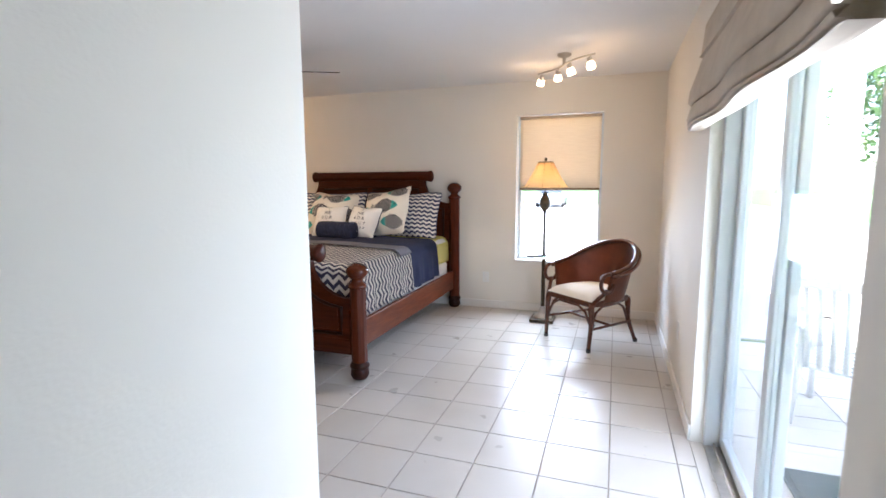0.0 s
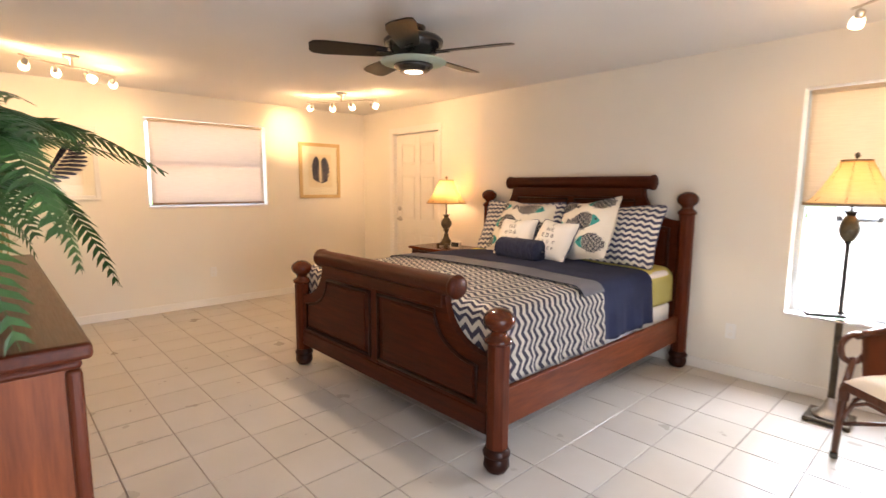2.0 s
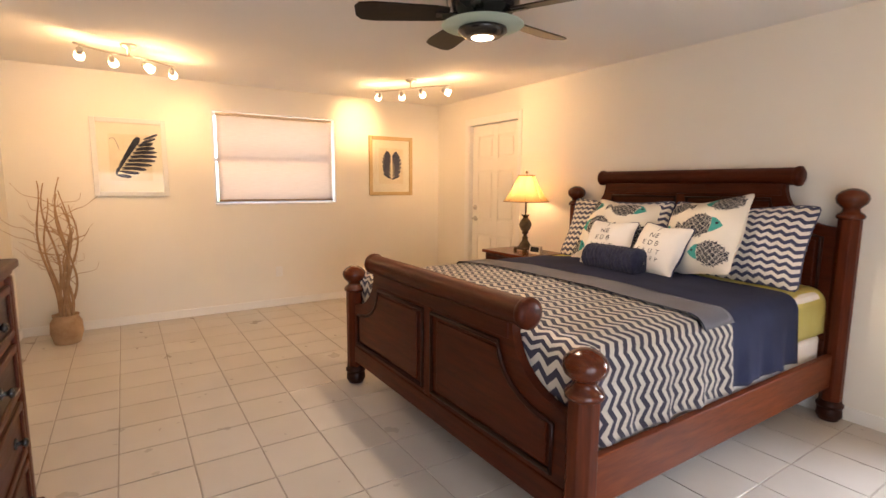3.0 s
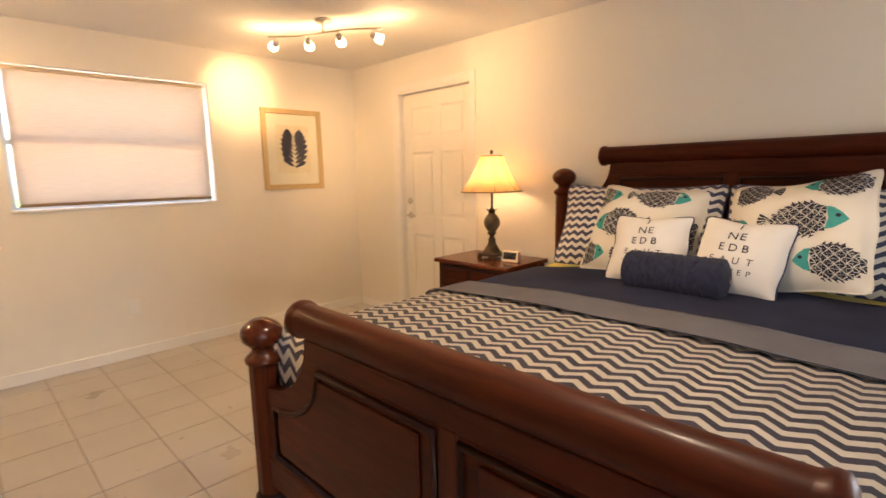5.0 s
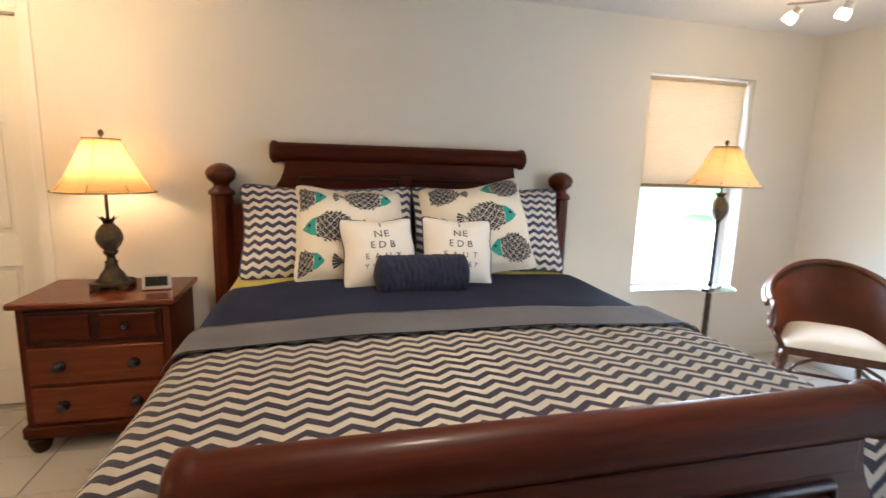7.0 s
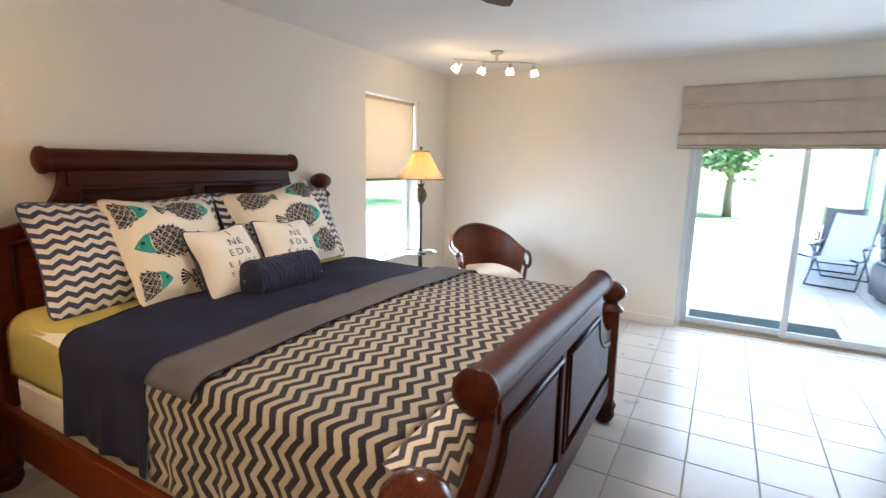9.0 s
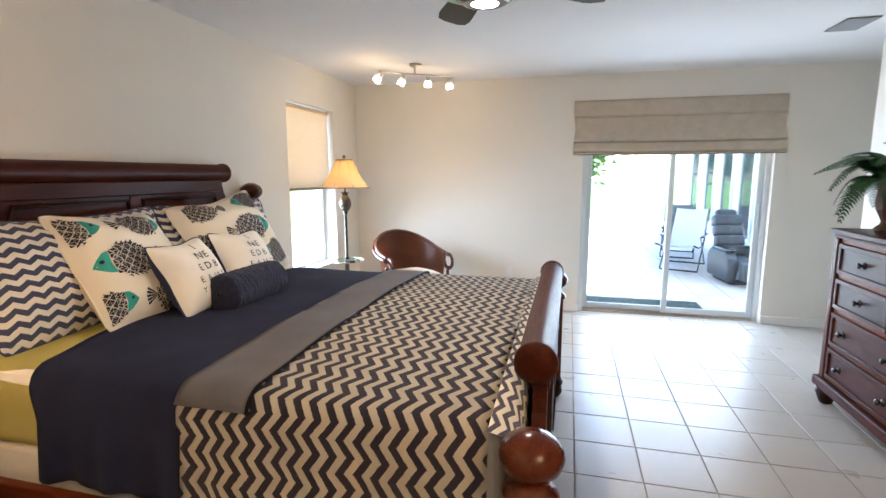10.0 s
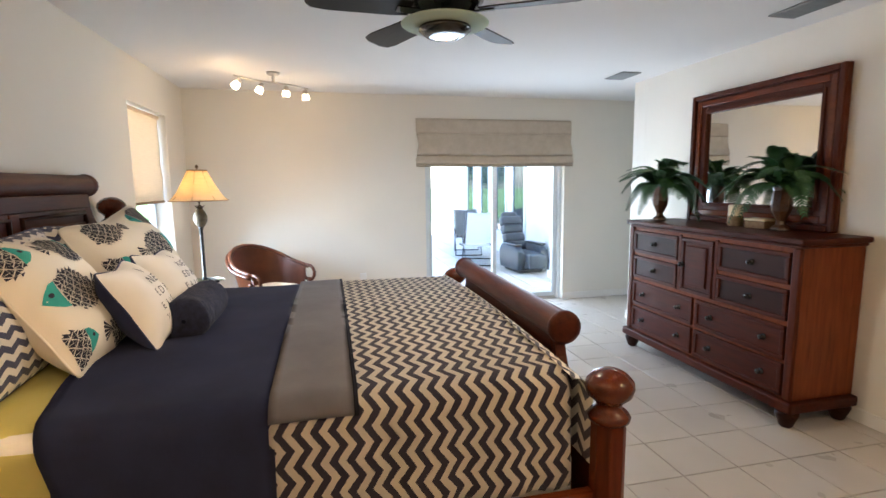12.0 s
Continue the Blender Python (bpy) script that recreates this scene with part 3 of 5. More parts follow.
def board(name, y, z0, zroll, rx, rr, shoulder, ny, px):
    """Panelled board with scooped shoulders under a round roll; ny is the way its show side faces."""
    e = px - 0.05
    out = [(-e, z0), (e, z0), (e, shoulder)]
    out += [(lerp(e, rx - 0.08, math.sin(t * math.pi / 2)), lerp(shoulder, zroll - 0.05, 1 - math.cos(t * math.pi / 2))) for t in [k / 10 for k in range(1, 11)]]
    out += [(-x, z) for x, z in out[:1:-1]]
    b = part(name, prism(out, y - 0.022, y + 0.022, "y"), M_WOOD, bed)
    part("roll", lathe([(0.0, -rx), (rr * 0.75, -rx), (rr * 1.12, -rx + 0.012), (rr * 1.15, -rx + 0.03), (rr * 1.02, -rx + 0.045), (rr, -rx + 0.05), (rr, rx - 0.05), (rr * 1.02, rx - 0.045),
                        (rr * 1.15, rx - 0.03), (rr * 1.12, rx - 0.012), (rr * 0.75, rx), (0.0, rx)], 28, pose(0, y - 0.012 * ny, zroll, 0, 90), False), M_WOOD, b, "", True)
    yy = y - 0.022 * -ny
    for s in (-1, 1):
        pz1 = zroll - 0.145
        o = [(s * 0.045, z0 + 0.12), (s * (e - 0.07), z0 + 0.12), (s * (e - 0.07), shoulder - 0.06)]
        o += [(s * lerp(e - 0.07, rx - 0.16, math.sin(t * math.pi / 2)), lerp(shoulder - 0.06, pz1, 1 - math.cos(t * math.pi / 2))) for t in [k / 8 for k in range(1, 9)]]
        o += [(s * 0.045, pz1)]
        part("moulding", tube([(x, yy + ny * 0.004, z) for x, z in o + o[:1]], 0.012, 8), M_WOODD, b, "", True)
        cx = sum(x for x, z in o) / len(o)
        cz = (z0 + 0.12 + pz1) / 2
        inner = [(cx + (x - cx) * 0.90, cz + (z - cz) * 0.88) for x, z in o]
        lo, hi = sorted((yy - ny * 0.002, yy + ny * 0.010))
        part("raised_panel", prism(inner, lo, hi, "y", 0.005), M_WOOD, b)
    part("lower_rail", box((-e, min(y - 0.03, y + 0.03), z0 - 0.03), (e, y + 0.03, z0 + 0.085), 0.008), M_WOOD, b)
    part("centre_stile", box((-0.035, y - 0.027, z0 + 0.085), (0.035, y + 0.027, zroll - 0.12), 0.005), M_WOODZ, b)
    part("cap_rail", box((-rx + 0.1, y - 0.029, zroll - 0.12), (rx - 0.1, y + 0.029, zroll - 0.045), 0.006), M_WOOD, b)
    return b


board("footboard", FY, 0.205, 0.890, 0.738, 0.058, 0.58, -1, PX)
board("headboard", HY, 0.40, 1.458, 0.765, 0.055, 1.16, -1, PXH)
for s in (-1, 1):
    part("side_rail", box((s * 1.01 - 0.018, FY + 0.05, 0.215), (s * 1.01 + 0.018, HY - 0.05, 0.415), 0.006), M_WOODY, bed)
part("slat_frame", box((-0.97, FY + 0.06, 0.24), (0.97, HY - 0.06, 0.30), 0.01), M_WOODY, bed)

MW, MY0, MY1, MZ = 0.955, FY + 0.085, HY - 0.04, 0.785
tagged(part("box_spring", box((-MW, MY0, 0.301), (MW, MY1, 0.52), 0.03, 3), M_MATTRESS, None, at=pose(BX, 0, 0), smooth=False), "white fabric box spring on the bed frame", "box spring")
tagged(part("mattress", box((-MW, MY0, 0.521), (MW, MY1, MZ), 0.06, 4), M_MATTRESS, None, at=pose(BX, 0, 0)), "white king-size mattress on the box spring", "mattress")


def drape(y0, y1, lift, hem, flare, wob, seed, edge_dip=0.0, nu=90, nv=30, pull=0.0):
    """A cover laid over the mattress and hanging down both sides; cloth coordinates run across (U) and along the bed (V)."""
    w, r = MW + lift, 0.09
    side = MZ + lift - r - hem
    total = 2 * side + math.pi * r + 2 * (w - r)
    def f(u, v):
        s = u * total
        y = lerp(y0, y1 - pull * max(0.0, min(1.0, 1.25 - u * 3.2)) ** 2, v)
        if s < side:
            x, z, hang = -w, hem + s, 1 - s / side
        elif s < side + math.pi * r / 2:
            a = (s - side) / r
            x, z, hang = -w + r - r * math.cos(a), MZ + lift - r + r * math.sin(a), 0
        elif s < total - side - math.pi * r / 2:
            x, z, hang = -w + r + (s - side - math.pi * r / 2), MZ + lift, 0
        elif s < total - side:
            a = (s - (total - side - math.pi * r / 2)) / r
            x, z, hang = w - r + r * math.sin(a), MZ + lift - r + r * math.cos(a), 0
        else:
            x, z, hang = w, hem + total - s, 1 - (total - s) / side
        sg = 1 if x > 0 else -1
        x += sg * hang * (flare + wob * math.sin(y * 23 + seed + sg) + wob * 0.6 * math.sin(y * 51 + seed * 2))
        if hang == 0:
            crown = 1 - (x / w) ** 2
            z += 0.03 * crown + 0.004 * math.sin(x * 9 + seed) * math.sin(y * 7 + seed) + 0.0025 * noise.noise((x * 7, y * 7, seed))
        z += edge_dip * math.sin(y * 31 + x * 13) * hang * 0.4
        return (x, y, z)
    return grid_sheet(f, nu, nv, lambda u, v: (u * total, lerp(y0, y1, v)), 0.006)


def foot_cover(u, v):
    """The quilt's end, tucked down behind the footboard."""
    x = lerp(-MW - 0.03, MW + 0.03, u)
    a = v * math.pi / 2
    crown = 0.03 * (1 - (x / (MW + 0.02)) ** 2)
    if v < 0.5:
        a = v * math.pi
        return (x, MY0 + 0.03 - 0.075 * math.sin(a), MZ + 0.018 - 0.07 * (1 - math.cos(a)) + crown * math.cos(a))
    return (x, MY0 - 0.045, MZ - 0.052 - (v - 0.5) * 0.5)


quilt = thing("quilt", pose(BX, 0, 0), "navy and cream zigzag quilt draped over the bed", "quilt")
part("cloth", drape(MY0 + 0.03, 4.09, 0.018, 0.42, 0.018, 0.010, 1.0, 0.02), M_QUILT, quilt, "", True)
part("end_fold", grid_sheet(foot_cover, 60, 14, lambda u, v: (u * 2.0, MY0 + 0.03 - v * 0.35)), M_QUILT, quilt, "", True)
lining = thing("folded_lining", pose(BX, 0, 0), "grey folded-back quilt lining across the bed", "bedding")
part("cloth", drape(3.835, 4.09, 0.028, 0.755, 0.004, 0.001, 2.0, 0, 90, 10), M_GREY, lining, "", True)
part("hem", drape(3.828, 3.842, 0.031, 0.755, 0.006, 0.001, 2.0, 0, 90, 2), M_INK, lining, "dark stitched hem", True)
throw = thing("blanket", pose(BX, 0, 0), "plain navy blanket laid across the bed", "blanket")
part("cloth", drape(4.075, 4.78, 0.016, 0.43, 0.02, 0.012, 3.0, 0.015, 90, 20, 0.13), M_NAVY, throw, "", True)
sheet = thing("bed_sheet", pose(BX, 0, 0), "pale yellow fitted sheet over the mattress", "bed sheet")
part("cloth", drape(4.34, MY1 + 0.005, 0.007, 0.53, 0.003, 0.002, 4.0, 0, 90, 20), M_SHEET, sheet, "", True)


# ---- pillows ----
def pillow_surface(w, h, puff, seed):
    def f(u, v, side):
        x, z = (u - 0.5) * w, (v - 0.5) * h
        ex, ez = abs(2 * u - 1), abs(2 * v - 1)
        body = max(0.0, (1 - ex ** 2.6) * (1 - ez ** 2.6)) ** 0.62
        pinch = 0.03 * (ex * ez) ** 3 - 0.05 * (ex * ez) ** 12
        x *= 1 - 0.07 * (1 - ez ** 2) * ex ** 2 * 0.5 + pinch
        z *= 1 - 0.09 * (1 - ex ** 2) * ez ** 2 * 0.5 + pinch
        z -= 0.03 * h * (1 - ex ** 2) * max(0.0, 2 * v - 1) ** 2
        x += 0.012 * noise.noise((v * 3, seed, 1.0)) * ex
        z += 0.014 * noise.noise((u * 3, seed, 5.0)) * ez
        d = puff * body * (1 + 0.10 * noise.noise((u * 4, v * 4, seed)))
        d += 0.006 * noise.noise((u * 9, v * 9, seed + 3)) * body
        return Vector((x, -side * d * 0.5, z))
    return f


def pillow(name, w, h, puff, m, front, label, seed, back=None, group=""):
    th = thing(name, m, label, "pillow", group)
    f = pillow_surface(w, h, puff, seed)
    for side, mt in ((1, front), (-1, back or front)):
        bmp = grid_sheet(lambda u, v: f(u, v, side), 26, 26, lambda u, v: (u * w, v * h))
        if side < 0:
            bmesh.ops.reverse_faces(bmp, faces=bmp.faces[:])
        part("front" if side > 0 else "back", bmp, mt, th, "", True)
    rim = [f(k / 20, 0, 1) for k in range(21)] + [f(1, k / 20, 1) for k in range(1, 21)] + [f(1 - k / 20, 1, 1) for k in range(1, 21)] + [f(0, 1 - k / 20, 1) for k in range(1, 20)]
    part("piping", tube(rim + rim[:1], 0.004, 6), back or front, th, "", True)
    return th, f


def on_pillow(f, shapes, w, h):
    """Flat print shapes, in the pillow's u and v, laid 2 mm over its front."""
    bm = bmesh.new()
    for poly in shapes:
        vs = [bm.verts.new(f(min(max(u, 0.01), 0.99), min(max(v, 0.01), 0.99), 1) + Vector((0, -0.0022, 0))) for u, v in poly]
        c = bm.verts.new(f(sum(p[0] for p in poly) / len(poly), sum(p[1] for p in poly) / len(poly), 1) + Vector((0, -0.0024, 0)))
        for k in range(len(vs)):
            bm.faces.new((c, vs[k], vs[(k + 1) % len(vs)]))
    bmesh.ops.recalc_face_normals(bm, faces=bm.faces[:])
    for fc in bm.faces:
        if fc.normal.y > 0:
            fc.normal_flip()
    return bm


def fish(cu, cv, s, flip, tilt=0.0):
    """Body scales, head and tail of one printed fish."""
    def q(x, y):
        x *= flip
        c, n = math.cos(tilt), math.sin(tilt)
        return (cu + s * (x * c - y * n), cv + s * (x * n + y * c))
    dark, teal, tail, eye = [], [], [], []
    body = lambda x: 0.40 * math.sqrt(max(0.0, 1 - (x / 0.62) ** 2)) * (1.08 - 0.25 * x)
    step = 0.115
    for i in range(-5, 4):
        x = i * step
        hgt = body(x)
        n = max(1, int(2 * hgt / 0.115))
        for j in range(n):
            y = -hgt + (j + 0.5) * 2 * hgt / n
            e = 0.057
            if (i + j) % 2:
                dark.append([q(x - e, y - e), q(x + e, y - e), q(x + e * 0.8, y + e * 0.8)])
                dark.append([q(x - e, y - e * 0.4), q(x + e * 0.5, y + e), q(x - e, y + e)])
            else:
                dark.append([q(x - e, y + e), q(x + e, y + e), q(x + e * 0.8, y - e * 0.8)])
                dark.append([q(x - e, y + e * 0.4), q(x + e * 0.5, y - e), q(x - e, y - e)])
    teal.append([q(0.40, 0.30), q(0.52, 0.28), q(0.66, 0.16), q(0.78, 0.0), q(0.68, -0.12), q(0.54, -0.24), q(0.40, -0.28), q(0.44, 0.0)])
    eye.append([q(0.60 + 0.05 * math.cos(a), 0.07 + 0.05 * math.sin(a)) for a in [k * math.pi / 4 for k in range(8)]])
    for k in range(5):
        a0, a1 = -0.62 + k * 0.26, -0.62 + k * 0.26 + 0.19
        tail.append([q(-0.60, 0.0), q(-0.60 - 0.36 * math.cos(a0), 0.40 * math.sin(a0)), q(-0.60 - 0.36 * math.cos(a1), 0.40 * math.sin(a1))])
    for k in range(4):
        dark.append([q(-0.25 + k * 0.12, 0.40), q(-0.16 + k * 0.12, 0.40), q(-0.26 + k * 0.12, 0.50)])
        dark.append([q(-0.20 + k * 0.12, -0.42), q(-0.12 + k * 0.12, -0.42), q(-0.22 + k * 0.12, -0.50)])
    return dark, teal, tail, eye


def fish_pillow(m, label, seed, places, w=0.575, h=0.555):
    th, f = pillow("throw_pillow", w, h, 0.25, m, M_CREAM, label, seed, group="fish print pillows")
    for p in places:
        a, b, c, e = fish(*p)
        inside = lambda poly: all(0.015 < u < 0.985 and 0.015 < v < 0.985 for u, v in poly)
        dk, tl = [s for s in a if inside(s)], [s for s in b if inside(s)]
        scales = part("fish_print", on_pillow(f, dk, w, h), M_INK, th, "dark navy printed fish scales")
        fan_shape = [s for s in c if 0.05 < sum(p_[0] for p_ in s) / 3 < 0.95 and 0.04 < sum(p_[1] for p_ in s) / 3 < 0.96]
        if fan_shape:
            part("tail_print", on_pillow(f, fan_shape, w, h), M_INK, scales, "dark navy printed fish tail")
        if tl:
            part("head_print", on_pillow(f, tl, w, h), M_TEAL, scales, "teal printed fish head")
            if inside(e[0]):
                part("eye_print", on_pillow(f, [[(u, v) for u, v in e[0]]], w, h), M_INK, scales, "dark printed fish eye", at=pose(0, -0.001, 0))
    return th


def text_pillow(m, label, seed):
    w = h = 0.365
    th, f = pillow("small_pillow", w, h, 0.19, m, M_WHITECOT, label, seed, back=M_NAVY, group="lettered pillows")
    bm = bmesh.new()
    for line, size, base, gap in (("I", 0.060, 0.108, 1.0), ("NE", 0.056, 0.046, 1.15), ("EDB", 0.050, -0.012, 1.6), ("EAUT", 0.042, -0.066, 2.1), ("YSLEEP", 0.034, -0.112, 1.9)):
        cu = bpy.data.curves.new("letters", "FONT")
        cu.body, cu.size, cu.align_x, cu.space_character = line, size, "CENTER", gap
        cu.resolution_u = 3
        tmp = bpy.data.objects.new("letters", cu)
        me = tmp.to_mesh()
        vs = [bm.verts.new(f(0.5 + v.co.x / w, 0.5 + (base + v.co.y) / h, 1) + Vector((0, -0.005, 0))) for v in me.vertices]
        for p in me.polygons:
            try:
                bm.faces.new([vs[i] for i in p.vertices])
            except ValueError:
                pass
        tmp.to_mesh_clear()
        bpy.data.objects.remove(tmp)
        bpy.data.curves.remove(cu)
    bm.verts.index_update()
    left = set(bm.faces)
    while left:
        todo, island = [left.pop()], []
        while todo:
            fc = todo.pop()
            island.append(fc)
            for near in {g for v in fc.verts for g in v.link_faces} & left:
                left.discard(near)
                todo.append(near)
        one, made_ = bmesh.new(), {}
        for fc in island:
            for v in fc.verts:
                if v.index not in made_:
                    made_[v.index] = one.verts.new(v.co)
            one.faces.new([made_[v.index] for v in fc.verts])
        part("letter", one, M_INK, th)
    bm.free()
    return th


zt = MZ + 0.02
pillow("sham_pillow", 0.92, 0.52, 0.20, pose(BX - 0.44, 4.99, zt + 0.235, -22, 0, 1), M_SHAM, "navy and white zigzag king pillow against the headboard", 1, group="zigzag pillows")
pillow("sham_pillow", 0.90, 0.52, 0.20, pose(BX + 0.47, 4.99, zt + 0.235, -22, 0, -2), M_SHAM, "navy and white zigzag king pillow against the headboard", 2, group="zigzag pillows")
fish_pillow(pose(BX - 0.335, 4.89, zt + 0.23, -34, 3, 4), "cream pillow printed with navy and teal fish", 3,
            [(0.04, 0.80, 0.28, 1), (0.62, 0.81, 0.32, 1), (0.30, 0.47, 0.32, -1), (0.93, 0.45, 0.30, -1), (0.04, 0.14, 0.26, 1), (0.58, 0.14, 0.29, 1)])
fish_pillow(pose(BX + 0.35, 4.86, zt + 0.265, -30, -9, -10), "cream pillow printed with navy and teal fish, tilted", 4,
            [(0.20, 0.84, 0.27, -1), (0.80, 0.86, 0.28, -1), (0.62, 0.52, 0.33, 1), (0.04, 0.50, 0.26, 1), (0.80, 0.19, 0.29, -1), (0.22, 0.16, 0.28, -1)])
text_pillow(pose(BX - 0.215, 4.66, zt + 0.17, -30, 0, 5), "white pillow with black lettering and navy back", 5)
text_pillow(pose(BX + 0.185, 4.66, zt + 0.17, -30, 3, -5), "white pillow with black lettering and navy back", 6)

bol = thing("bolster_pillow", pose(BX - 0.03, 4.49, zt + 0.092, 0, 90, 0), "ruched navy bolster pillow on the blanket", "pillow")
def bolster_skin(u, v):
    a = 2 * math.pi * u
    z = (v - 0.5) * 0.46
    e = abs(2 * v - 1)
    r = 0.093 * (1 - max(0, (e - 0.86) / 0.14) ** 2 * 0.9)
    r *= 1 + 0.018 * math.sin(v * 110 + 3 * math.sin(a * 3 + v * 9)) + 0.05 * noise.noise((math.cos(a) * 3, math.sin(a) * 3, v * 20))
    return (r * math.cos(a), r * math.sin(a), z)
part("cover", grid_sheet(bolster_skin, 32, 90), M_NAVYFUR, bol, "", True)


# ---- chests ----
def knob_pull(parent, x, y, z, r=0.016):
    part("knob", lathe([(r * 1.3, 0), (r * 1.3, 0.004), (r * 0.5, 0.008), (r * 0.5, 0.018), (r, 0.024), (r * 1.05, 0.03), (r * 0.7, 0.036), (0.002, 0.038)], 16, pose(x, y, z, -90)), M_BLACK, parent, "dark bronze knob", True)


def drawer(parent, x0, x1, z0, z1, y, knobs, m, door=False):
    d = part("door" if door else "drawer", box((x0, y - 0.02, z0), (x1, y + 0.006, z1), 0.006), m, parent)
    mo = 0.028
    for lo, hi in (((x0, z0), (x1, z0 + mo)), ((x0, z1 - mo), (x1, z1)), ((x0, z0 + mo), (x0 + mo, z1 - mo)), ((x1 - mo, z0 + mo), (x1, z1 - mo))):
        part("border", box((lo[0], y + 0.004, lo[1]), (hi[0], y + 0.016, hi[1]), 0.005), M_WOOD, d)
    if door:
        part("raised_panel", box((x0 + 0.055, y + 0.005, z0 + 0.055), (x1 - 0.055, y + 0.018, z1 - 0.055), 0.012), M_WOOD, d)
    for kx, kz in knobs:
        knob_pull(d, kx, y + (0.016 if door else 0.006), kz)
    return d


DRX0, DRX1, DRY0, DRY1, DRZ = -2.86, -1.22, YD + 0.018, 1.365, 1.115
dresser = thing("dresser", pose(0, 0, 0), "dark mahogany dresser with panelled drawers and door", "dresser")
# carcass colour is lighter and redder to stand for daylight on the side
part("carcass", box((DRX0 + 0.03, DRY0 + 0.01, 0.13), (DRX1 - 0.03, DRY1 - 0.03, DRZ - 0.035)), M_SIDE_DAYLIT, dresser, "reddish mahogany carcass, lightened for daylight from the slider")
part("top", box((DRX0 - 0.005, DRY0, DRZ - 0.034), (DRX1 + 0.005, DRY1 + 0.005, DRZ), 0.010, 3), M_WOOD, dresser, "polished mahogany top")
part("top_moulding", box((DRX0 + 0.015, DRY0 + 0.005, DRZ - 0.055), (DRX1 - 0.015, DRY1 - 0.012, DRZ - 0.0345), 0.008), M_WOOD, dresser)
part("plinth", box((DRX0 - 0.01, DRY0 + 0.005, 0.10), (DRX1 + 0.01, DRY1 + 0.012, 0.165), 0.014, 3), M_WOOD, dresser)
for x in (DRX0 + 0.06, DRX1 - 0.06):
    for y in (DRY0 + 0.06, DRY1 - 0.05):
        part("foot", lathe([(0.03, 0), (0.036, 0.006), (0.045, 0.03), (0.06, 0.07), (0.062, 0.085), (0.05, 0.10)], 20), M_WOODD, dresser, "", True, pose(x, y, 0))
for x in (DRX0 + 0.045, DRX1 - 0.045):
    part("corner_post", box((x - 0.028, DRY1 - 0.04, 0.165), (x + 0.028, DRY1 - 0.012, DRZ - 0.056), 0.010, 3), M_WOODZ, dresser)
ff = DRY1 - 0.028
xa, xb = DRX0 + 0.085, DRX1 - 0.085
xm = (xa + xb) / 2
for x0, x1 in ((xa, xm - 0.015), (xm + 0.015, xb)):
    for z0, z1 in ((0.18, 0.375), (0.395, 0.60)):
        drawer(dresser, x0, x1, z0, z1, ff, [(lerp(x0, x1, 0.2), (z0 + z1) / 2), (lerp(x0, x1, 0.8), (z0 + z1) / 2)], M_WOOD)
for x0, x1 in ((xa, xm - 0.20), (xm + 0.20, xb)):
    for z0, z1 in ((0.63, 0.815), (0.845, 1.03)):
        drawer(dresser, x0, x1, z0, z1, ff, [((x0 + x1) / 2, (z0 + z1) / 2)], M_WOODD)
drawer(dresser, xm - 0.155, xm + 0.155, 0.63, 1.03, ff, [(xm + 0.13, 0.83)], M_WOOD, True)
for x in (xm - 0.178, xm + 0.178):
    part("stile", box((x - 0.014, ff - 0.005, 0.625), (x + 0.014, ff + 0.010, 1.043), 0.004), M_WOODZ, dresser)

MX0, MX1, MZ0, MZ1 = -2.655, -1.40, DRZ + 0.002, 2.125
MIR_Y = YD + 0.012                          # back of the mirror's frame
mirror = thing("mirror", pose(0, 0, 0), "large mirror in a stepped mahogany frame on the dresser", "mirror")
fw = 0.15
for lo, hi, m in (((MX0, MZ0), (MX0 + fw, MZ1), M_WOODZ), ((MX1 - fw, MZ0), (MX1, MZ1), M_WOODZ), ((MX0 + fw, MZ0), (MX1 - fw, MZ0 + fw), M_WOOD), ((MX0 + fw, MZ1 - fw), (MX1 - fw, MZ1), M_WOOD)):
    part("frame_bar", box((lo[0], MIR_Y + 0.004, lo[1]), (hi[0], MIR_Y + 0.035, hi[1]), 0.006), m, mirror)
for k, (inset, wd, dep) in enumerate(((0.0, 0.04, 0.062), (0.05, 0.045, 0.05), (0.125, 0.025, 0.045))):
    for lo, hi in (((MX0 + inset, MZ0 + inset), (MX0 + inset + wd, MZ1 - inset)), ((MX1 - inset - wd, MZ0 + inset), (MX1 - inset, MZ1 - inset)),
                   ((MX0 + inset + wd, MZ0 + inset), (MX1 - inset - wd, MZ0 + inset + wd)), ((MX0 + inset + wd, MZ1 - inset - wd), (MX1 - inset - wd, MZ1 - inset))):
        part("moulding", box((lo[0], MIR_Y + 0.034, lo[1]), (hi[0], MIR_Y + dep, hi[1]), 0.010, 3), M_WOODZ if k != 1 else M_RED, mirror)
part("glass", box((MX0 + fw - 0.004, MIR_Y + 0.012, MZ0 + fw - 0.004), (MX1 - fw + 0.004, MIR_Y + 0.02, MZ1 - fw + 0.004)), M_MIRROR, mirror, "clear silvered mirror glass")

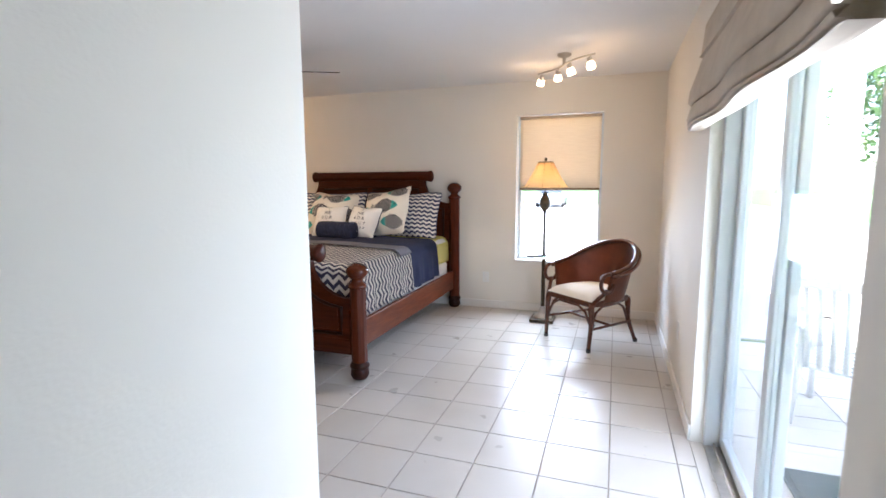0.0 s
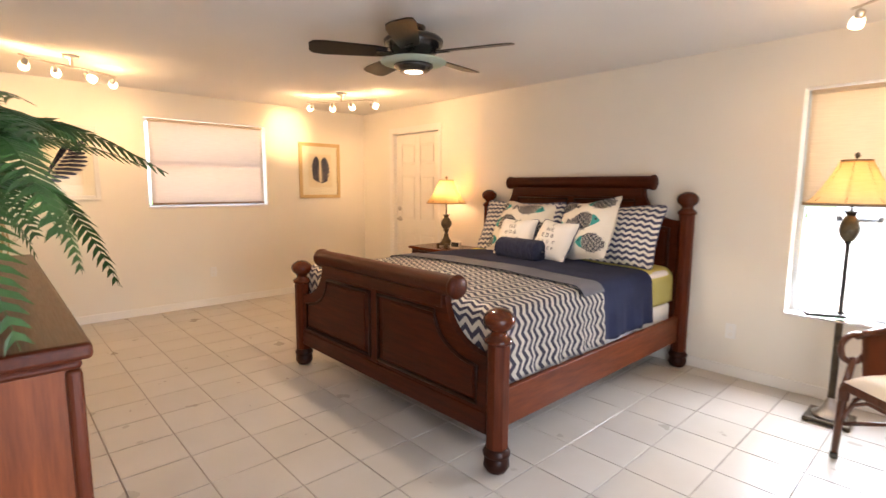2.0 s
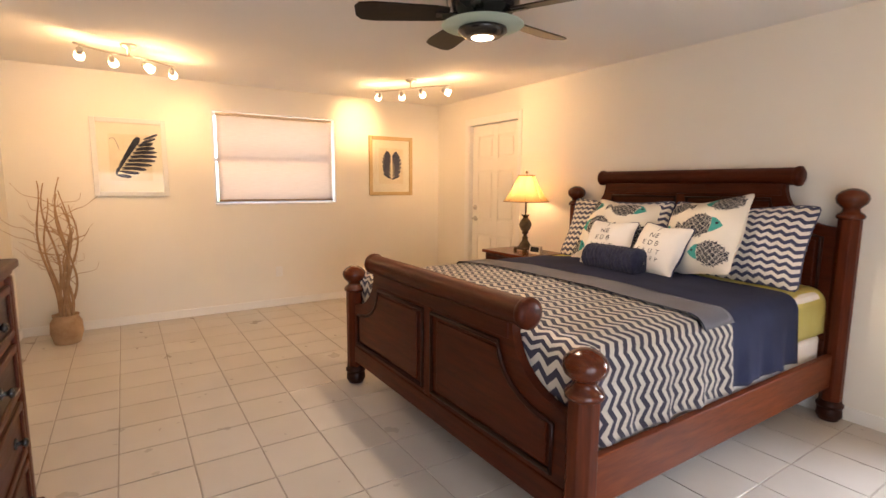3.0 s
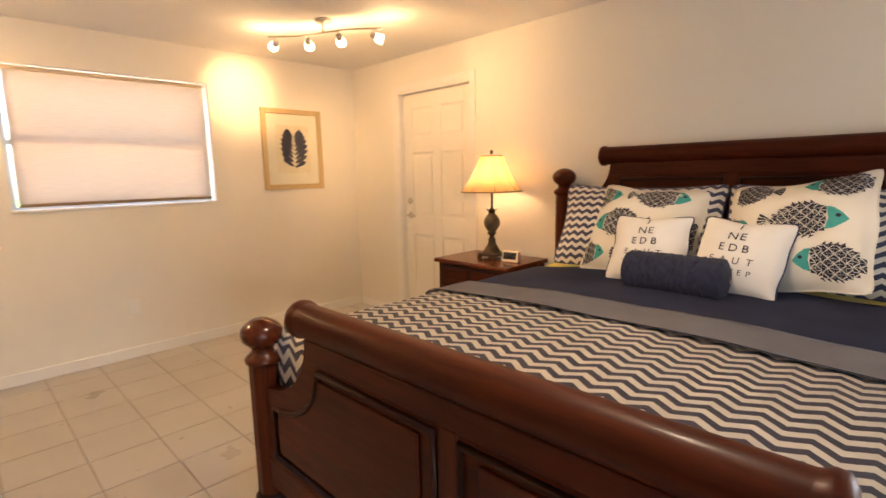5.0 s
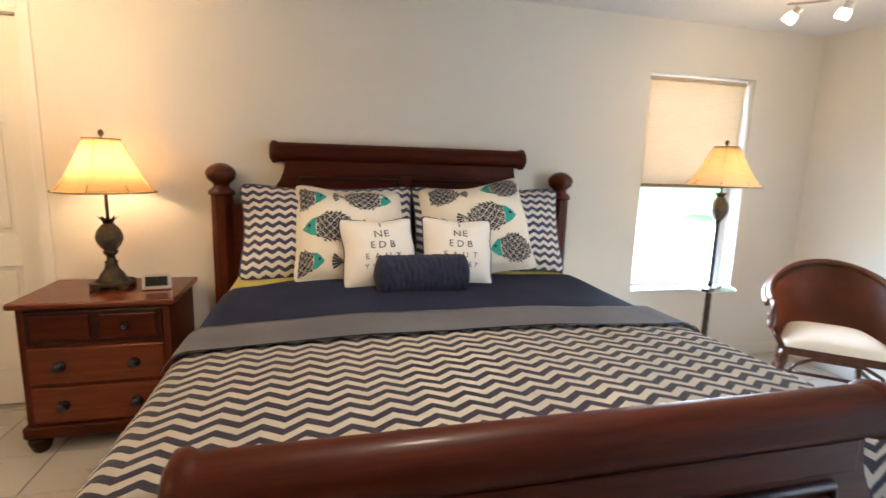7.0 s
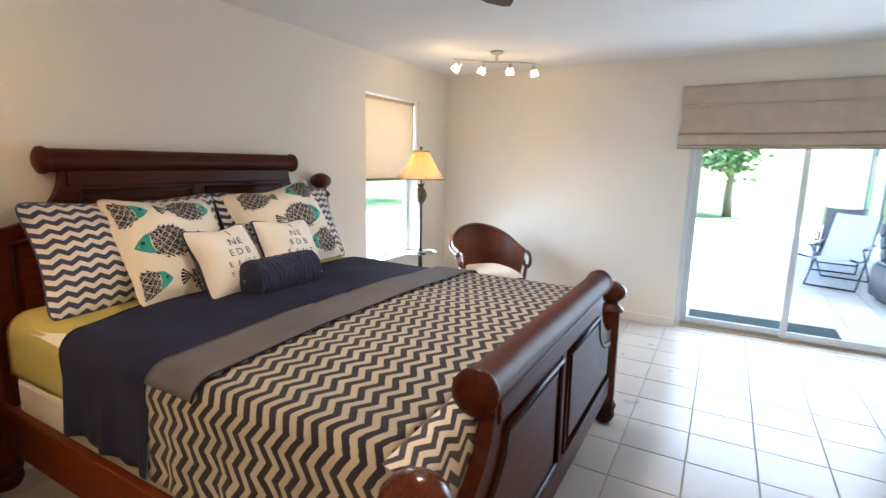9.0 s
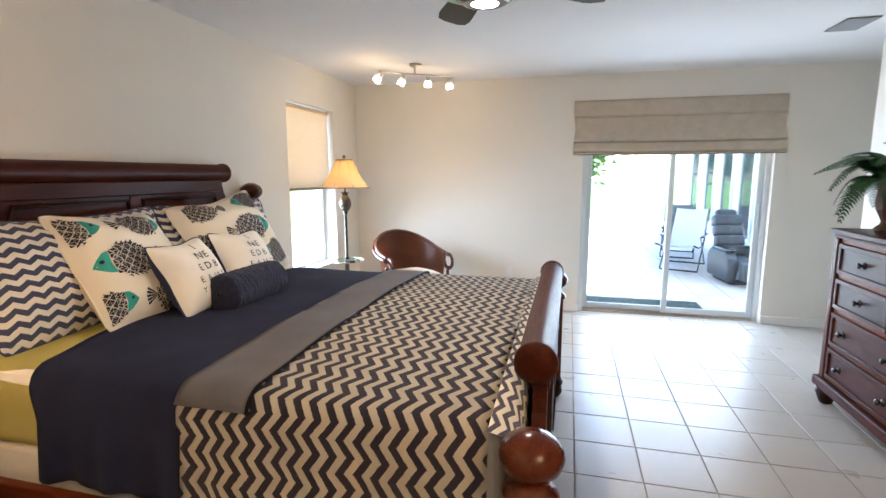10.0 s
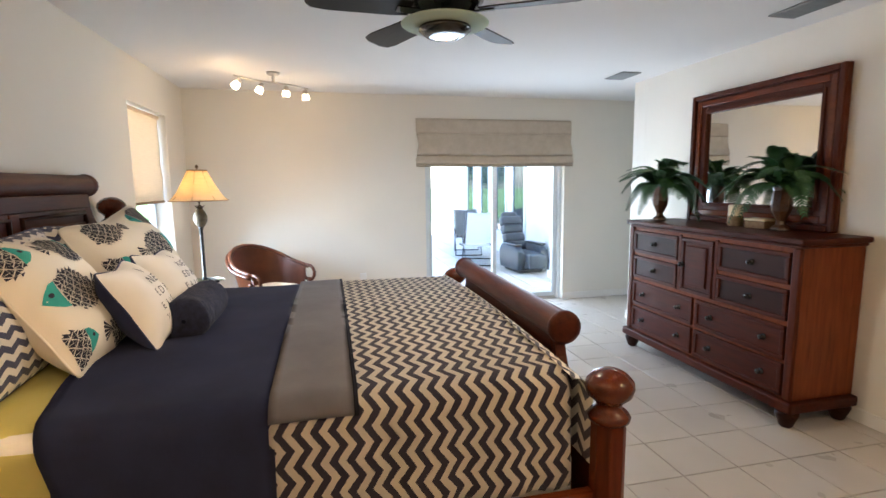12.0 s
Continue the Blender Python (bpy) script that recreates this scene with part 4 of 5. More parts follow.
NX0, NX1, NY0, NY1, NZ = -4.49, -3.80, 4.765, 5.255, 0.742
night = thing("nightstand", pose(0, 0, 0), "red-brown mahogany nightstand with three drawers", "nightstand")
part("carcass", box((NX0 + 0.03, NY0 + 0.03, 0.10), (NX1 - 0.03, NY1, NZ - 0.03)), M_WOODZ, night)
part("top", box((NX0, NY0, NZ - 0.03), (NX1, NY1 + 0.01, NZ), 0.010, 3), M_RED, night, "polished red mahogany top")
part("plinth", box((NX0 + 0.01, NY0 + 0.01, 0.08), (NX1 - 0.01, NY1, 0.14), 0.012, 3), M_WOOD, night)
for x in (NX0 + 0.06, NX1 - 0.06):
    for y in (NY0 + 0.06, NY1 - 0.05):
        part("foot", lathe([(0.028, 0), (0.034, 0.006), (0.05, 0.05), (0.052, 0.066), (0.042, 0.08)], 20), M_WOODD, night, "", True, pose(x, y, 0))
for z0, z1, m in ((0.15, 0.33, M_RED), (0.345, 0.525, M_RED)):
    d = part("drawer", box((NX0 + 0.06, NY0 + 0.018, z0), (NX1 - 0.06, NY0 + 0.045, z1), 0.008), m, night)
    for x in (NX0 + 0.19, NX1 - 0.19):
        part("knob", lathe([(0.024, 0), (0.026, 0.005), (0.012, 0.01), (0.012, 0.02), (0.022, 0.028), (0.02, 0.036), (0.002, 0.04)], 16, pose(x, NY0 + 0.018, (z0 + z1) / 2, 90)), M_BLACK, d, "dark bronze knob", True)
d = part("drawer", box((NX0 + 0.06, NY0 + 0.02, 0.54), (NX1 - 0.06, NY0 + 0.045, 0.70), 0.006), M_WOODD, night)
for x0, x1 in ((NX0 + 0.085, (NX0 + NX1) / 2 - 0.02), ((NX0 + NX1) / 2 + 0.02, NX1 - 0.085)):
    part("panel", box((x0, NY0 + 0.012, 0.562), (x1, NY0 + 0.022, 0.678), 0.006), M_WOOD, d)
part("knob", lathe([(0.02, 0), (0.02, 0.005), (0.01, 0.01), (0.01, 0.02), (0.018, 0.028), (0.002, 0.036)], 16, pose((NX0 + NX1) / 2 + 0.13, NY0 + 0.012, 0.62, 90)), M_BLACK, d, "dark bronze knob", True)

# ---- table lamp and floor lamp ----
def empire_shade(lamp, r0, r1, z0, z1):
    def f(u, v):
        a = 2 * math.pi * u
        t = v
        r = lerp(r0, r1, t ** 0.72)
        r *= 1 - 0.035 * abs(math.sin(4 * a)) ** 0.7 * (1 - 0.3 * t) + 0.03
        return (r * math.cos(a), r * math.sin(a), lerp(z0, z1, t))
    sh = part("shade", grid_sheet(f, 64, 14, thick=0.0015), M_SHADE, lamp, "cream cloth bell shade, lit from inside", True)
    for rr, z in ((r0 * 1.005, z0), (r1 * 1.02, z1)):
        part("trim", tube([(rr * math.cos(k * math.pi / 16), rr * math.sin(k * math.pi / 16), z) for k in range(33)], 0.004, 6), M_BAND, sh, "", True)
    for k in range(8):
        a = k * math.pi / 4
        part("rib", tube([(lerp(r0, r1, (t / 6) ** 0.72) * 1.012 * math.cos(a), lerp(r0, r1, (t / 6) ** 0.72) * 1.012 * math.sin(a), lerp(z0, z1, t / 6)) for t in range(7)], 0.0022, 5), M_BAND, sh)
    part("finial", lathe([(0.004, z1 - 0.02), (0.004, z1 + 0.012), (0.011, z1 + 0.018), (0.014, z1 + 0.03), (0.008, z1 + 0.042), (0.002, z1 + 0.046)], 12), M_BRONZE, lamp, "", True)
    part("bulb", lathe([(0.013, z0 + 0.03), (0.016, z0 + 0.05), (0.03, z0 + 0.08), (0.031, z0 + 0.10), (0.018, z0 + 0.125), (0.002, z0 + 0.13)], 16), M_BULB, lamp, "glowing bulb", True)
    part("harp", tube([(0.045 * math.cos(a), 0, lerp(z0 + 0.02, z1 - 0.005, 0.5) + 0.5 * (z1 - z0 - 0.02) * math.sin(a)) for a in [-1.3 + 2.6 * k / 16 + math.pi / 2 * 0 for k in range(17)]], 0.0025, 6), M_BRONZE, lamp)


def pineapple(r, h, z):
    def f(u, v):
        a = 2 * math.pi * u
        rr = r * math.sin(math.pi * lerp(0.12, 0.90, v)) ** 0.8
        rr *= 1 + 0.06 * abs(math.sin(6 * a + 18 * v)) * abs(math.sin(6 * a - 18 * v))
        return (rr * math.cos(a), rr * math.sin(a), z + h * v)
    return grid_sheet(f, 72, 36)


def crown(z, r):
    bm = bmesh.new()
    for k in range(10):
        a = 2 * math.pi * k / 10
        c, s = math.cos(a), math.sin(a)
        pts = [(r * 0.35, z), (r * 0.5, z + 0.02), (r * 1.0, z + 0.042)]
        for (r0, z0), (r1, z1) in zip(pts, pts[1:]):
            w0, w1 = 0.012, 0.011 if z1 < z + 0.04 else 0.001
            vs = [bm.verts.new((r0 * c - w0 * s, r0 * s + w0 * c, z0)), bm.verts.new((r0 * c + w0 * s, r0 * s - w0 * c, z0)), bm.verts.new((r1 * c + w1 * s, r1 * s - w1 * c, z1)), bm.verts.new((r1 * c - w1 * s, r1 * s + w1 * c, z1))]
            bm.faces.new(vs)
    bmesh.ops.solidify(bm, geom=bm.faces[:], thickness=0.003)
    return bm


table_lamp = thing("table_lamp", pose(-4.15, 5.045, NZ + 0.001), "bronze pineapple table lamp with lit cream shade", "table lamp")
part("base", lathe([(0.075, 0.03), (0.08, 0.035), (0.06, 0.055), (0.05, 0.075), (0.032, 0.10), (0.026, 0.125), (0.03, 0.135), (0.02, 0.145), (0.018, 0.165), (0.03, 0.175), (0.034, 0.19), (0.02, 0.2)], 20), M_BRONZE, table_lamp, "", True)
part("plinth", prism([(0.085 * x, 0.085 * y) for x, y in ((-1, -0.75), (-0.75, -1), (0.75, -1), (1, -0.75), (1, 0.75), (0.75, 1), (-0.75, 1), (-1, 0.75))], 0.018, 0.036, "z", 0.004), M_BRONZE, table_lamp)
for sx in (-1, 1):
    for sy in (-1, 1):
        part("foot", lathe([(0.012, 0), (0.02, 0.006), (0.018, 0.018), (0.008, 0.026)], 10), M_BRONZE, table_lamp, "", True, pose(sx * 0.066, sy * 0.066, 0))
part("pineapple", pineapple(0.058, 0.135, 0.195), M_BRONZEG, table_lamp, "", True)
part("crown", crown(0.325, 0.05), M_BRONZE, table_lamp)
part("stem", lathe([(0.008, 0.32), (0.008, 0.55)], 10), M_BRONZE, table_lamp)
empire_shade(table_lamp, 0.222, 0.078, 0.49, 0.745)

floor_lamp = thing("floor_lamp", pose(-0.58, 4.94, 0), "bronze pineapple floor lamp with glass tray and cream shade", "floor lamp")
part("base", prism([(0.165 * math.cos(a), 0.165 * math.sin(a)) for a in [math.pi / 4 + k * math.pi / 2 for k in range(4)]], 0.012, 0.032, "z", 0.006), M_BRONZE, floor_lamp)
part("pedestal", lathe([(0.09, 0.03), (0.092, 0.045), (0.06, 0.065), (0.04, 0.09), (0.03, 0.12), (0.022, 0.14), (0.018, 0.16)], 20), M_STEEL, floor_lamp, "pale silvered pedestal", True)
for k in range(4):
    a = math.pi / 4 + k * math.pi / 2
    part("foot", lathe([(0.014, 0), (0.02, 0.005), (0.014, 0.013)], 10), M_BRONZE, floor_lamp, "", True, pose(0.14 * math.cos(a), 0.14 * math.sin(a), 0))
part("lower_pole", lathe([(0.022, 0.15), (0.019, 0.17), (0.019, 0.62), (0.026, 0.63), (0.026, 0.645)], 16), M_BRONZE, floor_lamp, "", True)
part("upper_pole", lathe([(0.024, 0.665), (0.014, 0.69), (0.013, 1.09), (0.022, 1.10), (0.016, 1.115)], 16), M_BLACK, floor_lamp, "", True)
tray = part("tray", lathe([(0.0, 0.648), (0.15, 0.648), (0.152, 0.653), (0.15, 0.658), (0.0, 0.658)], 40), M_PLATE, floor_lamp, "round clear glass tray")
part("tray_rim", tube([(0.151 * math.cos(k * math.pi / 20), 0.151 * math.sin(k * math.pi / 20), 0.653) for k in range(41)], 0.005, 6), M_STEEL, tray)
part("pineapple", pineapple(0.052, 0.15, 1.11), M_BRONZEG, floor_lamp, "", True)
part("crown", crown(1.25, 0.045), M_BRONZE, floor_lamp)
part("stem", lathe([(0.007, 1.24), (0.007, 1.50)], 10), M_BRONZE, floor_lamp)
empire_shade(floor_lamp, 0.225, 0.072, 1.33, 1.578)
remote = thing("remote_control", pose(-0.64, 4.86, 0.6585, 0, 0, 25), "black remote control on the lamp's glass tray", "remote control")
part("case", box((-0.10, -0.024, 0), (0.10, 0.024, 0.02), 0.006), M_BLACK, remote)
for k in range(6):
    part("button", box((-0.07 + k * 0.024, -0.01, 0.0195), (-0.056 + k * 0.024, 0.01, 0.0225), 0.002, 1), M_GRILLE, remote)

for ob, z, w in ((table_lamp, 0.60, TABLE_W), (floor_lamp, 1.44, FLOOR_W)):
    l = bpy.data.lights.new("lamp_light", "POINT")
    l.energy, l.color, l.shadow_soft_size = w, LAMP_WARM, 0.03
    o = new("lamp_light", l)
    o.location = ob.matrix_basis.translation + Vector((0.0, 0.0, z))

clock = thing("alarm_clock", pose(-3.93, 4.98, NZ + 0.001, 0, 0, 8), "small silver alarm clock with a dark display", "clock")
part("case", prism([(-0.02, 0), (0.03, 0), (0.022, 0.075), (-0.005, 0.075)], -0.065, 0.065, "x", 0.005), M_STEEL, clock)
part("display", box((-0.05, -0.022, 0.016), (0.05, -0.012, 0.064), 0.002, 1), M_SCREEN, clock, "dark glass display", at=pose(0, 0, 0, -11))

# ---- rattan tub chair ----
chair = thing("armchair", pose(-0.11, 4.45, 0, 0, 0, -42), "brown leather and rattan tub chair with cream cushion", "armchair")
# front of the chair faces -y in its own space
SZ_ = 0.40
legs = ((-0.26, -0.24), (0.26, -0.24), (-0.21, 0.24), (0.21, 0.24))
for x, y in legs:
    out = 1.0 if y < 0 else 1.18
    leg = part("leg", tube([(x, y, SZ_), (x * 1.02, y * 1.02, 0.2), (x * out, y * out * 1.08, 0.012)], lambda t: 0.021 - 0.005 * t, 10), M_RATTAN, chair, "", True)
    part("wrapping", lathe([(0.0235, -0.03), (0.025, -0.02), (0.025, 0.02), (0.0235, 0.03)], 12, pose(x, y, SZ_ - 0.05)), M_RATTAN, leg, "", True)
    part("foot", lathe([(0.018, 0), (0.02, 0.004), (0.02, 0.03), (0.017, 0.034)], 10, pose(x * out, y * out * 1.08, 0)), M_BLACK, leg, "", True)
ring = [(-0.27, -0.25), (0.27, -0.25), (0.28, 0.0), (0.22, 0.24), (0.0, 0.29), (-0.22, 0.24), (-0.28, 0.0)]
part("seat_frame", prism(ring, SZ_ - 0.03, SZ_ + 0.02, "z", 0.012), M_RATTAN, chair)
for (x0, y0), (x1, y1) in ((legs[0], legs[1]), (legs[0], legs[2]), (legs[1], legs[3])):
    part("brace", tube([(x0, y0, 0.20), (lerp(x0, x1, 0.12), lerp(y0, y1, 0.12), 0.32), (lerp(x0, x1, 0.28), lerp(y0, y1, 0.28), 0.365), (lerp(x0, x1, 0.72), lerp(y0, y1, 0.72), 0.365), (lerp(x0, x1, 0.88), lerp(y0, y1, 0.88), 0.32), (x1, y1, 0.20)], 0.011, 8), M_RATTAN, chair, "", True)
part("stretcher", tube([(-0.235, 0.0, 0.19), (0.235, 0.0, 0.19)], 0.011, 8), M_RATTAN, chair, "", True)
for s in (-1, 1):
    part("stretcher", tube([(s * 0.262, -0.24, 0.19), (s * 0.23, 0.26, 0.19)], 0.011, 8), M_RATTAN, chair, "", True)


def cushion(u, v):
    x, y = (u - 0.5) * 0.52, (v - 0.5) * 0.50
    ex, ey = abs(2 * u - 1), abs(2 * v - 1)
    k = 1 - 0.22 * max(0, v - 0.4) * 1.6
    return (x * k, y, SZ_ + 0.02 + 0.075 * ((1 - ex ** 4) * (1 - ey ** 4)) ** 0.5)


part("cushion", grid_sheet(cushion, 24, 24), M_CUSHION, chair, "cream fabric seat cushion", True)


def shell_top(a):
    """Height of the tub's rim; a runs from one arm over the back to the other."""
    return 0.65 + 0.205 * max(0, math.cos((a - 0.5) * math.pi)) ** 1.3


def shell(u, v, off=0.0):
    ang = lerp(-math.pi * 0.5, math.pi * 0.5, u) * 1.12
    rx, ry = 0.285 + off + 0.055 * v, 0.27 + off + 0.075 * v
    x, y = rx * math.sin(ang), ry * math.cos(ang) + 0.01
    if abs(u - 0.5) > 0.40:
        y -= (abs(u - 0.5) - 0.40) * 0.9
    return Vector((x, y + 0.03 * v, lerp(SZ_ + 0.0, shell_top(u), v)))


part("shell", grid_sheet(lambda u, v: shell(u, v), 44, 14, thick=0.018), M_LEATHER, chair, "wraparound brown leather back", True)
rim_pts = [shell(k / 44, 1.0) for k in range(45)]
part("top_rail", tube(rim_pts, 0.019, 10), M_RATTAN, chair, "", True)
part("top_rail", tube([p + Vector((0.028 * math.sin((k / 44 - 0.5) * 3.3), 0.028 * math.cos((k / 44 - 0.5) * 3.3), -0.022)) for k, p in enumerate(rim_pts)], 0.015, 8), M_RATTAN, chair, "", True)
for s, p in ((-1, rim_pts[0]), (1, rim_pts[-1])):
    c = Vector((p.x, p.y - 0.035, p.z - 0.075))
    curl = [p + Vector((0, 0.0, 0))] + [c + Vector((0, -0.07 * math.sin(t) - 0.0, 0.075 * math.cos(t))) for t in [k * 4.6 / 16 for k in range(17)]]
    part("arm_scroll", tube(curl, 0.016, 10), M_RATTAN, chair, "", True)
    part("arm_post", tube([(s * 0.265, -0.235, SZ_), (p.x, p.y - 0.03, 0.52), (p.x, p.y - 0.05, p.z - 0.14)], 0.017, 10), M_RATTAN, chair, "", True)

# ---- ceiling fan ----
FX, FYC = -2.615, 3.315
fan = thing("ceiling_fan", pose(FX, FYC, 0), "black five-blade ceiling fan with a lit lamp below", "ceiling fan")
part("canopy", lathe([(0.075, ZC), (0.078, ZC - 0.012), (0.06, ZC - 0.035), (0.03, ZC - 0.045)], 28), M_BLACK, fan, "", True)
part("downrod", lathe([(0.018, ZC - 0.035), (0.018, ZC - 0.06)], 14), M_BLACK, fan)
part("motor", lathe([(0.03, ZC - 0.045), (0.07, ZC - 0.055), (0.17, ZC - 0.070), (0.19, ZC - 0.090), (0.185, ZC - 0.120), (0.15, ZC - 0.160), (0.11, ZC - 0.185), (0.095, ZC - 0.210), (0.05, ZC - 0.217)], 36), M_BLACK, fan, "", True)
zb = ZC - 0.170
for k in range(5):
    ang = 26 + 72 * k
    arm = part("blade_bracket", box((0.085, -0.025, -0.008), (0.24, 0.025, 0.0), 0.003), M_BLACK, fan, at=pose(0, 0, zb, 12, 0, ang))
    o = [(0.17, -0.055), (0.25, -0.068), (0.55, -0.084), (0.62, -0.074), (0.645, -0.04), (0.645, 0.04), (0.62, 0.074), (0.55, 0.084), (0.25, 0.068), (0.17, 0.055)]
    part("blade", prism(o, 0.001, 0.008, "z"), M_BLADE, arm, "black wooden blade")
part("glass_plate", lathe([(0.05, ZC - 0.227), (0.205, ZC - 0.215), (0.211, ZC - 0.219), (0.205, ZC - 0.223), (0.05, ZC - 0.237)], 40), M_FROST, fan, "round green-tinted glass plate", True)
part("lamp_bowl", lathe([(0.04, ZC - 0.217), (0.125, ZC - 0.236), (0.126, ZC - 0.250), (0.095, ZC - 0.273), (0.062, ZC - 0.281), (0.058, ZC - 0.277), (0.04, ZC - 0.267)], 32, closed=False), M_BLACK, fan, "", True)
part("lens", lathe([(0.0, ZC - 0.286), (0.035, ZC - 0.284), (0.058, ZC - 0.278), (0.056, ZC - 0.273), (0.0, ZC - 0.273)], 24, closed=False), M_LED, fan, "glowing round lamp lens", True)
l = bpy.data.lights.new("fan_light", "SPOT")
l.energy, l.color, l.spot_size, l.shadow_soft_size = FAN_W, (1.0, 0.82, 0.58), radians(130), 0.05
o = new("fan_light", l)
o.matrix_world = pose(FX, FYC, ZC - 0.300)


# ---- track lights ----
def track_light(a, b, aims, label, power=1.0):
    ax, ay = a
    bx, by = b
    mid = ((ax + bx) / 2, (ay + by) / 2)
    n = Vector((-(by - ay), bx - ax)).normalized()
    th = thing("track_light", pose(mid[0], mid[1], 0), label, "track light", "ceiling track lights")
    zt_ = ZC - 0.085
    def at(t):
        w = 0.03 * math.sin(2 * math.pi * t)
        return Vector((lerp(ax, bx, t) - mid[0] + n.x * w, lerp(ay, by, t) - mid[1] + n.y * w, zt_))
    part("mounting_plate", lathe([(0.055, ZC), (0.056, ZC - 0.012), (0.045, ZC - 0.024), (0.015, ZC - 0.03), (0.012, zt_)], 24), M_STEEL, th, "", True)
    part("bar", tube([at(k / 24) for k in range(25)], 0.007, 8), M_STEEL, th, "wavy brushed nickel bar", True)
    for k, (*aim, boost) in enumerate(aims):
        p = at((k + 0.18) / 3.36)
        d = (Vector(aim) - Vector((mid[0] + p.x, mid[1] + p.y, zt_ - 0.05))).normalized()
        q = d.to_track_quat("Z", "Y").to_matrix().to_4x4()
        hp = p + Vector((0, 0, -0.05))
        head = part("spot_head", lathe([(0.012, -0.035), (0.02, -0.03), (0.022, -0.01), (0.024, 0.002)], 16, Matrix.Translation(hp) @ q), M_STEEL, th, "", True)
        part("stalk", tube([p, hp + Vector((0, 0, 0.0)) - d * 0.02], 0.005, 6), M_STEEL, head)
        part("glass_cup", lathe([(0.022, 0.0), (0.03, 0.015), (0.033, 0.04), (0.031, 0.055), (0.02, 0.05), (0.0, 0.048)], 18, Matrix.Translation(hp) @ q, False), M_SPOT, head, "glowing frosted glass cup", True)
        sp = bpy.data.lights.new("spot_light", "SPOT")
        sp.energy, sp.color, sp.spot_size, sp.spot_blend, sp.shadow_soft_size = SPOT_W * power * boost, LAMP_WARM, radians(95 if boost == 1 else 50), 0.9, 0.025
        so = new("spot_light", sp)
        place = Vector((mid[0], mid[1], 0)) + hp + d * 0.062
        so.matrix_world = look(place, place + d)
        gl = bpy.data.lights.new("cup_glow", "POINT")
        gl.energy, gl.color, gl.shadow_soft_size = SPOT_W * 0.25 * power, LAMP_WARM, 0.03
        go = new("cup_glow", gl)
        go.location = place + Vector((0, 0, 0.0)) + d * 0.03
    return th


track_light((-4.80, 1.49), (-5.23, 2.14), [(-6.15, 1.4, 1.6, 1), (-6.15, 2.0, 1.8, 1), (-3.6, 3.8, 0.6, 5), (-6.15, 2.35, 1.95, 1.5)], "brushed nickel four-spot track light on the ceiling, lit")
track_light((-5.24, 3.94), (-4.57, 4.41), [(-6.15, 4.12, 2.08, 5), (-6.15, 4.95, 1.6, 2), (-5.7, 5.29, 1.6, 1), (-4.2, 5.29, 1.9, 1)], "brushed nickel four-spot track light near the door, lit")
track_light((-0.62, 4.60), (-0.115, 4.04), [(-0.9, 5.2, 1.5, 1), (-0.5, 5.1, 0.9, 1), (0.2, 4.4, 0.6, 1), (0.3, 3.9, 0.6, 1)], "brushed nickel four-spot track light near the window, lit", 0.32)


# ---- ceiling vents, outlets ----
def vent(x, y, w, h):
    th = thing("ceiling_vent", pose(x, y, ZC), "grey louvred air vent in the ceiling", "vent", "ceiling vents")
    part("backing", box((-w / 2, -h / 2, -0.004), (w / 2, h / 2, -0.0005)), M_SCREEN, th)
    for lo, hi in (((-w / 2 - 0.02, -h / 2 - 0.02), (-w / 2, h / 2 + 0.02)), ((w / 2, -h / 2 - 0.02), (w / 2 + 0.02, h / 2 + 0.02)), ((-w / 2, -h / 2 - 0.02), (w / 2, -h / 2)), ((-w / 2, h / 2), (w / 2, h / 2 + 0.02))):
        part("frame_bar", box((*lo, -0.01), (*hi, -0.0005), 0.003, 1), M_GRILLE, th)
    for k in range(7):
        yy = -h / 2 + (k + 0.5) * h / 7
        part("slat", box((-w / 2, -0.011, -0.001), (w / 2, 0.011, 0.001)), M_GRILLE, th, at=pose(0, yy, -0.009, 35))


vent(-0.79, 1.19, 0.26, 0.15)
vent(-2.60, 1.19, 0.28, 0.15)


def outlet(m, label="white plastic wall outlet"):
    th = thing("wall_outlet", m, label, "outlet")
    part("plate", box((-0.036, -0.006, -0.058), (0.036, -0.0005, 0.058), 0.003), M_PLASTIC, th)
    for z in (-0.025, 0.025):
        part("socket", lathe([(0.016, 0), (0.016, 0.003), (0.014, 0.004)], 14, pose(0, -0.005, z, 90)), M_TRIM, th)


outlet(pose(-1.26, YH, 0.345), "white wall outlet with a small plug beside the bed")
outlet(pose(XL, 3.15, 0.40, 0, 0, 90))
outlet(pose(XR, 3.55, 0.40, 0, 0, -90))


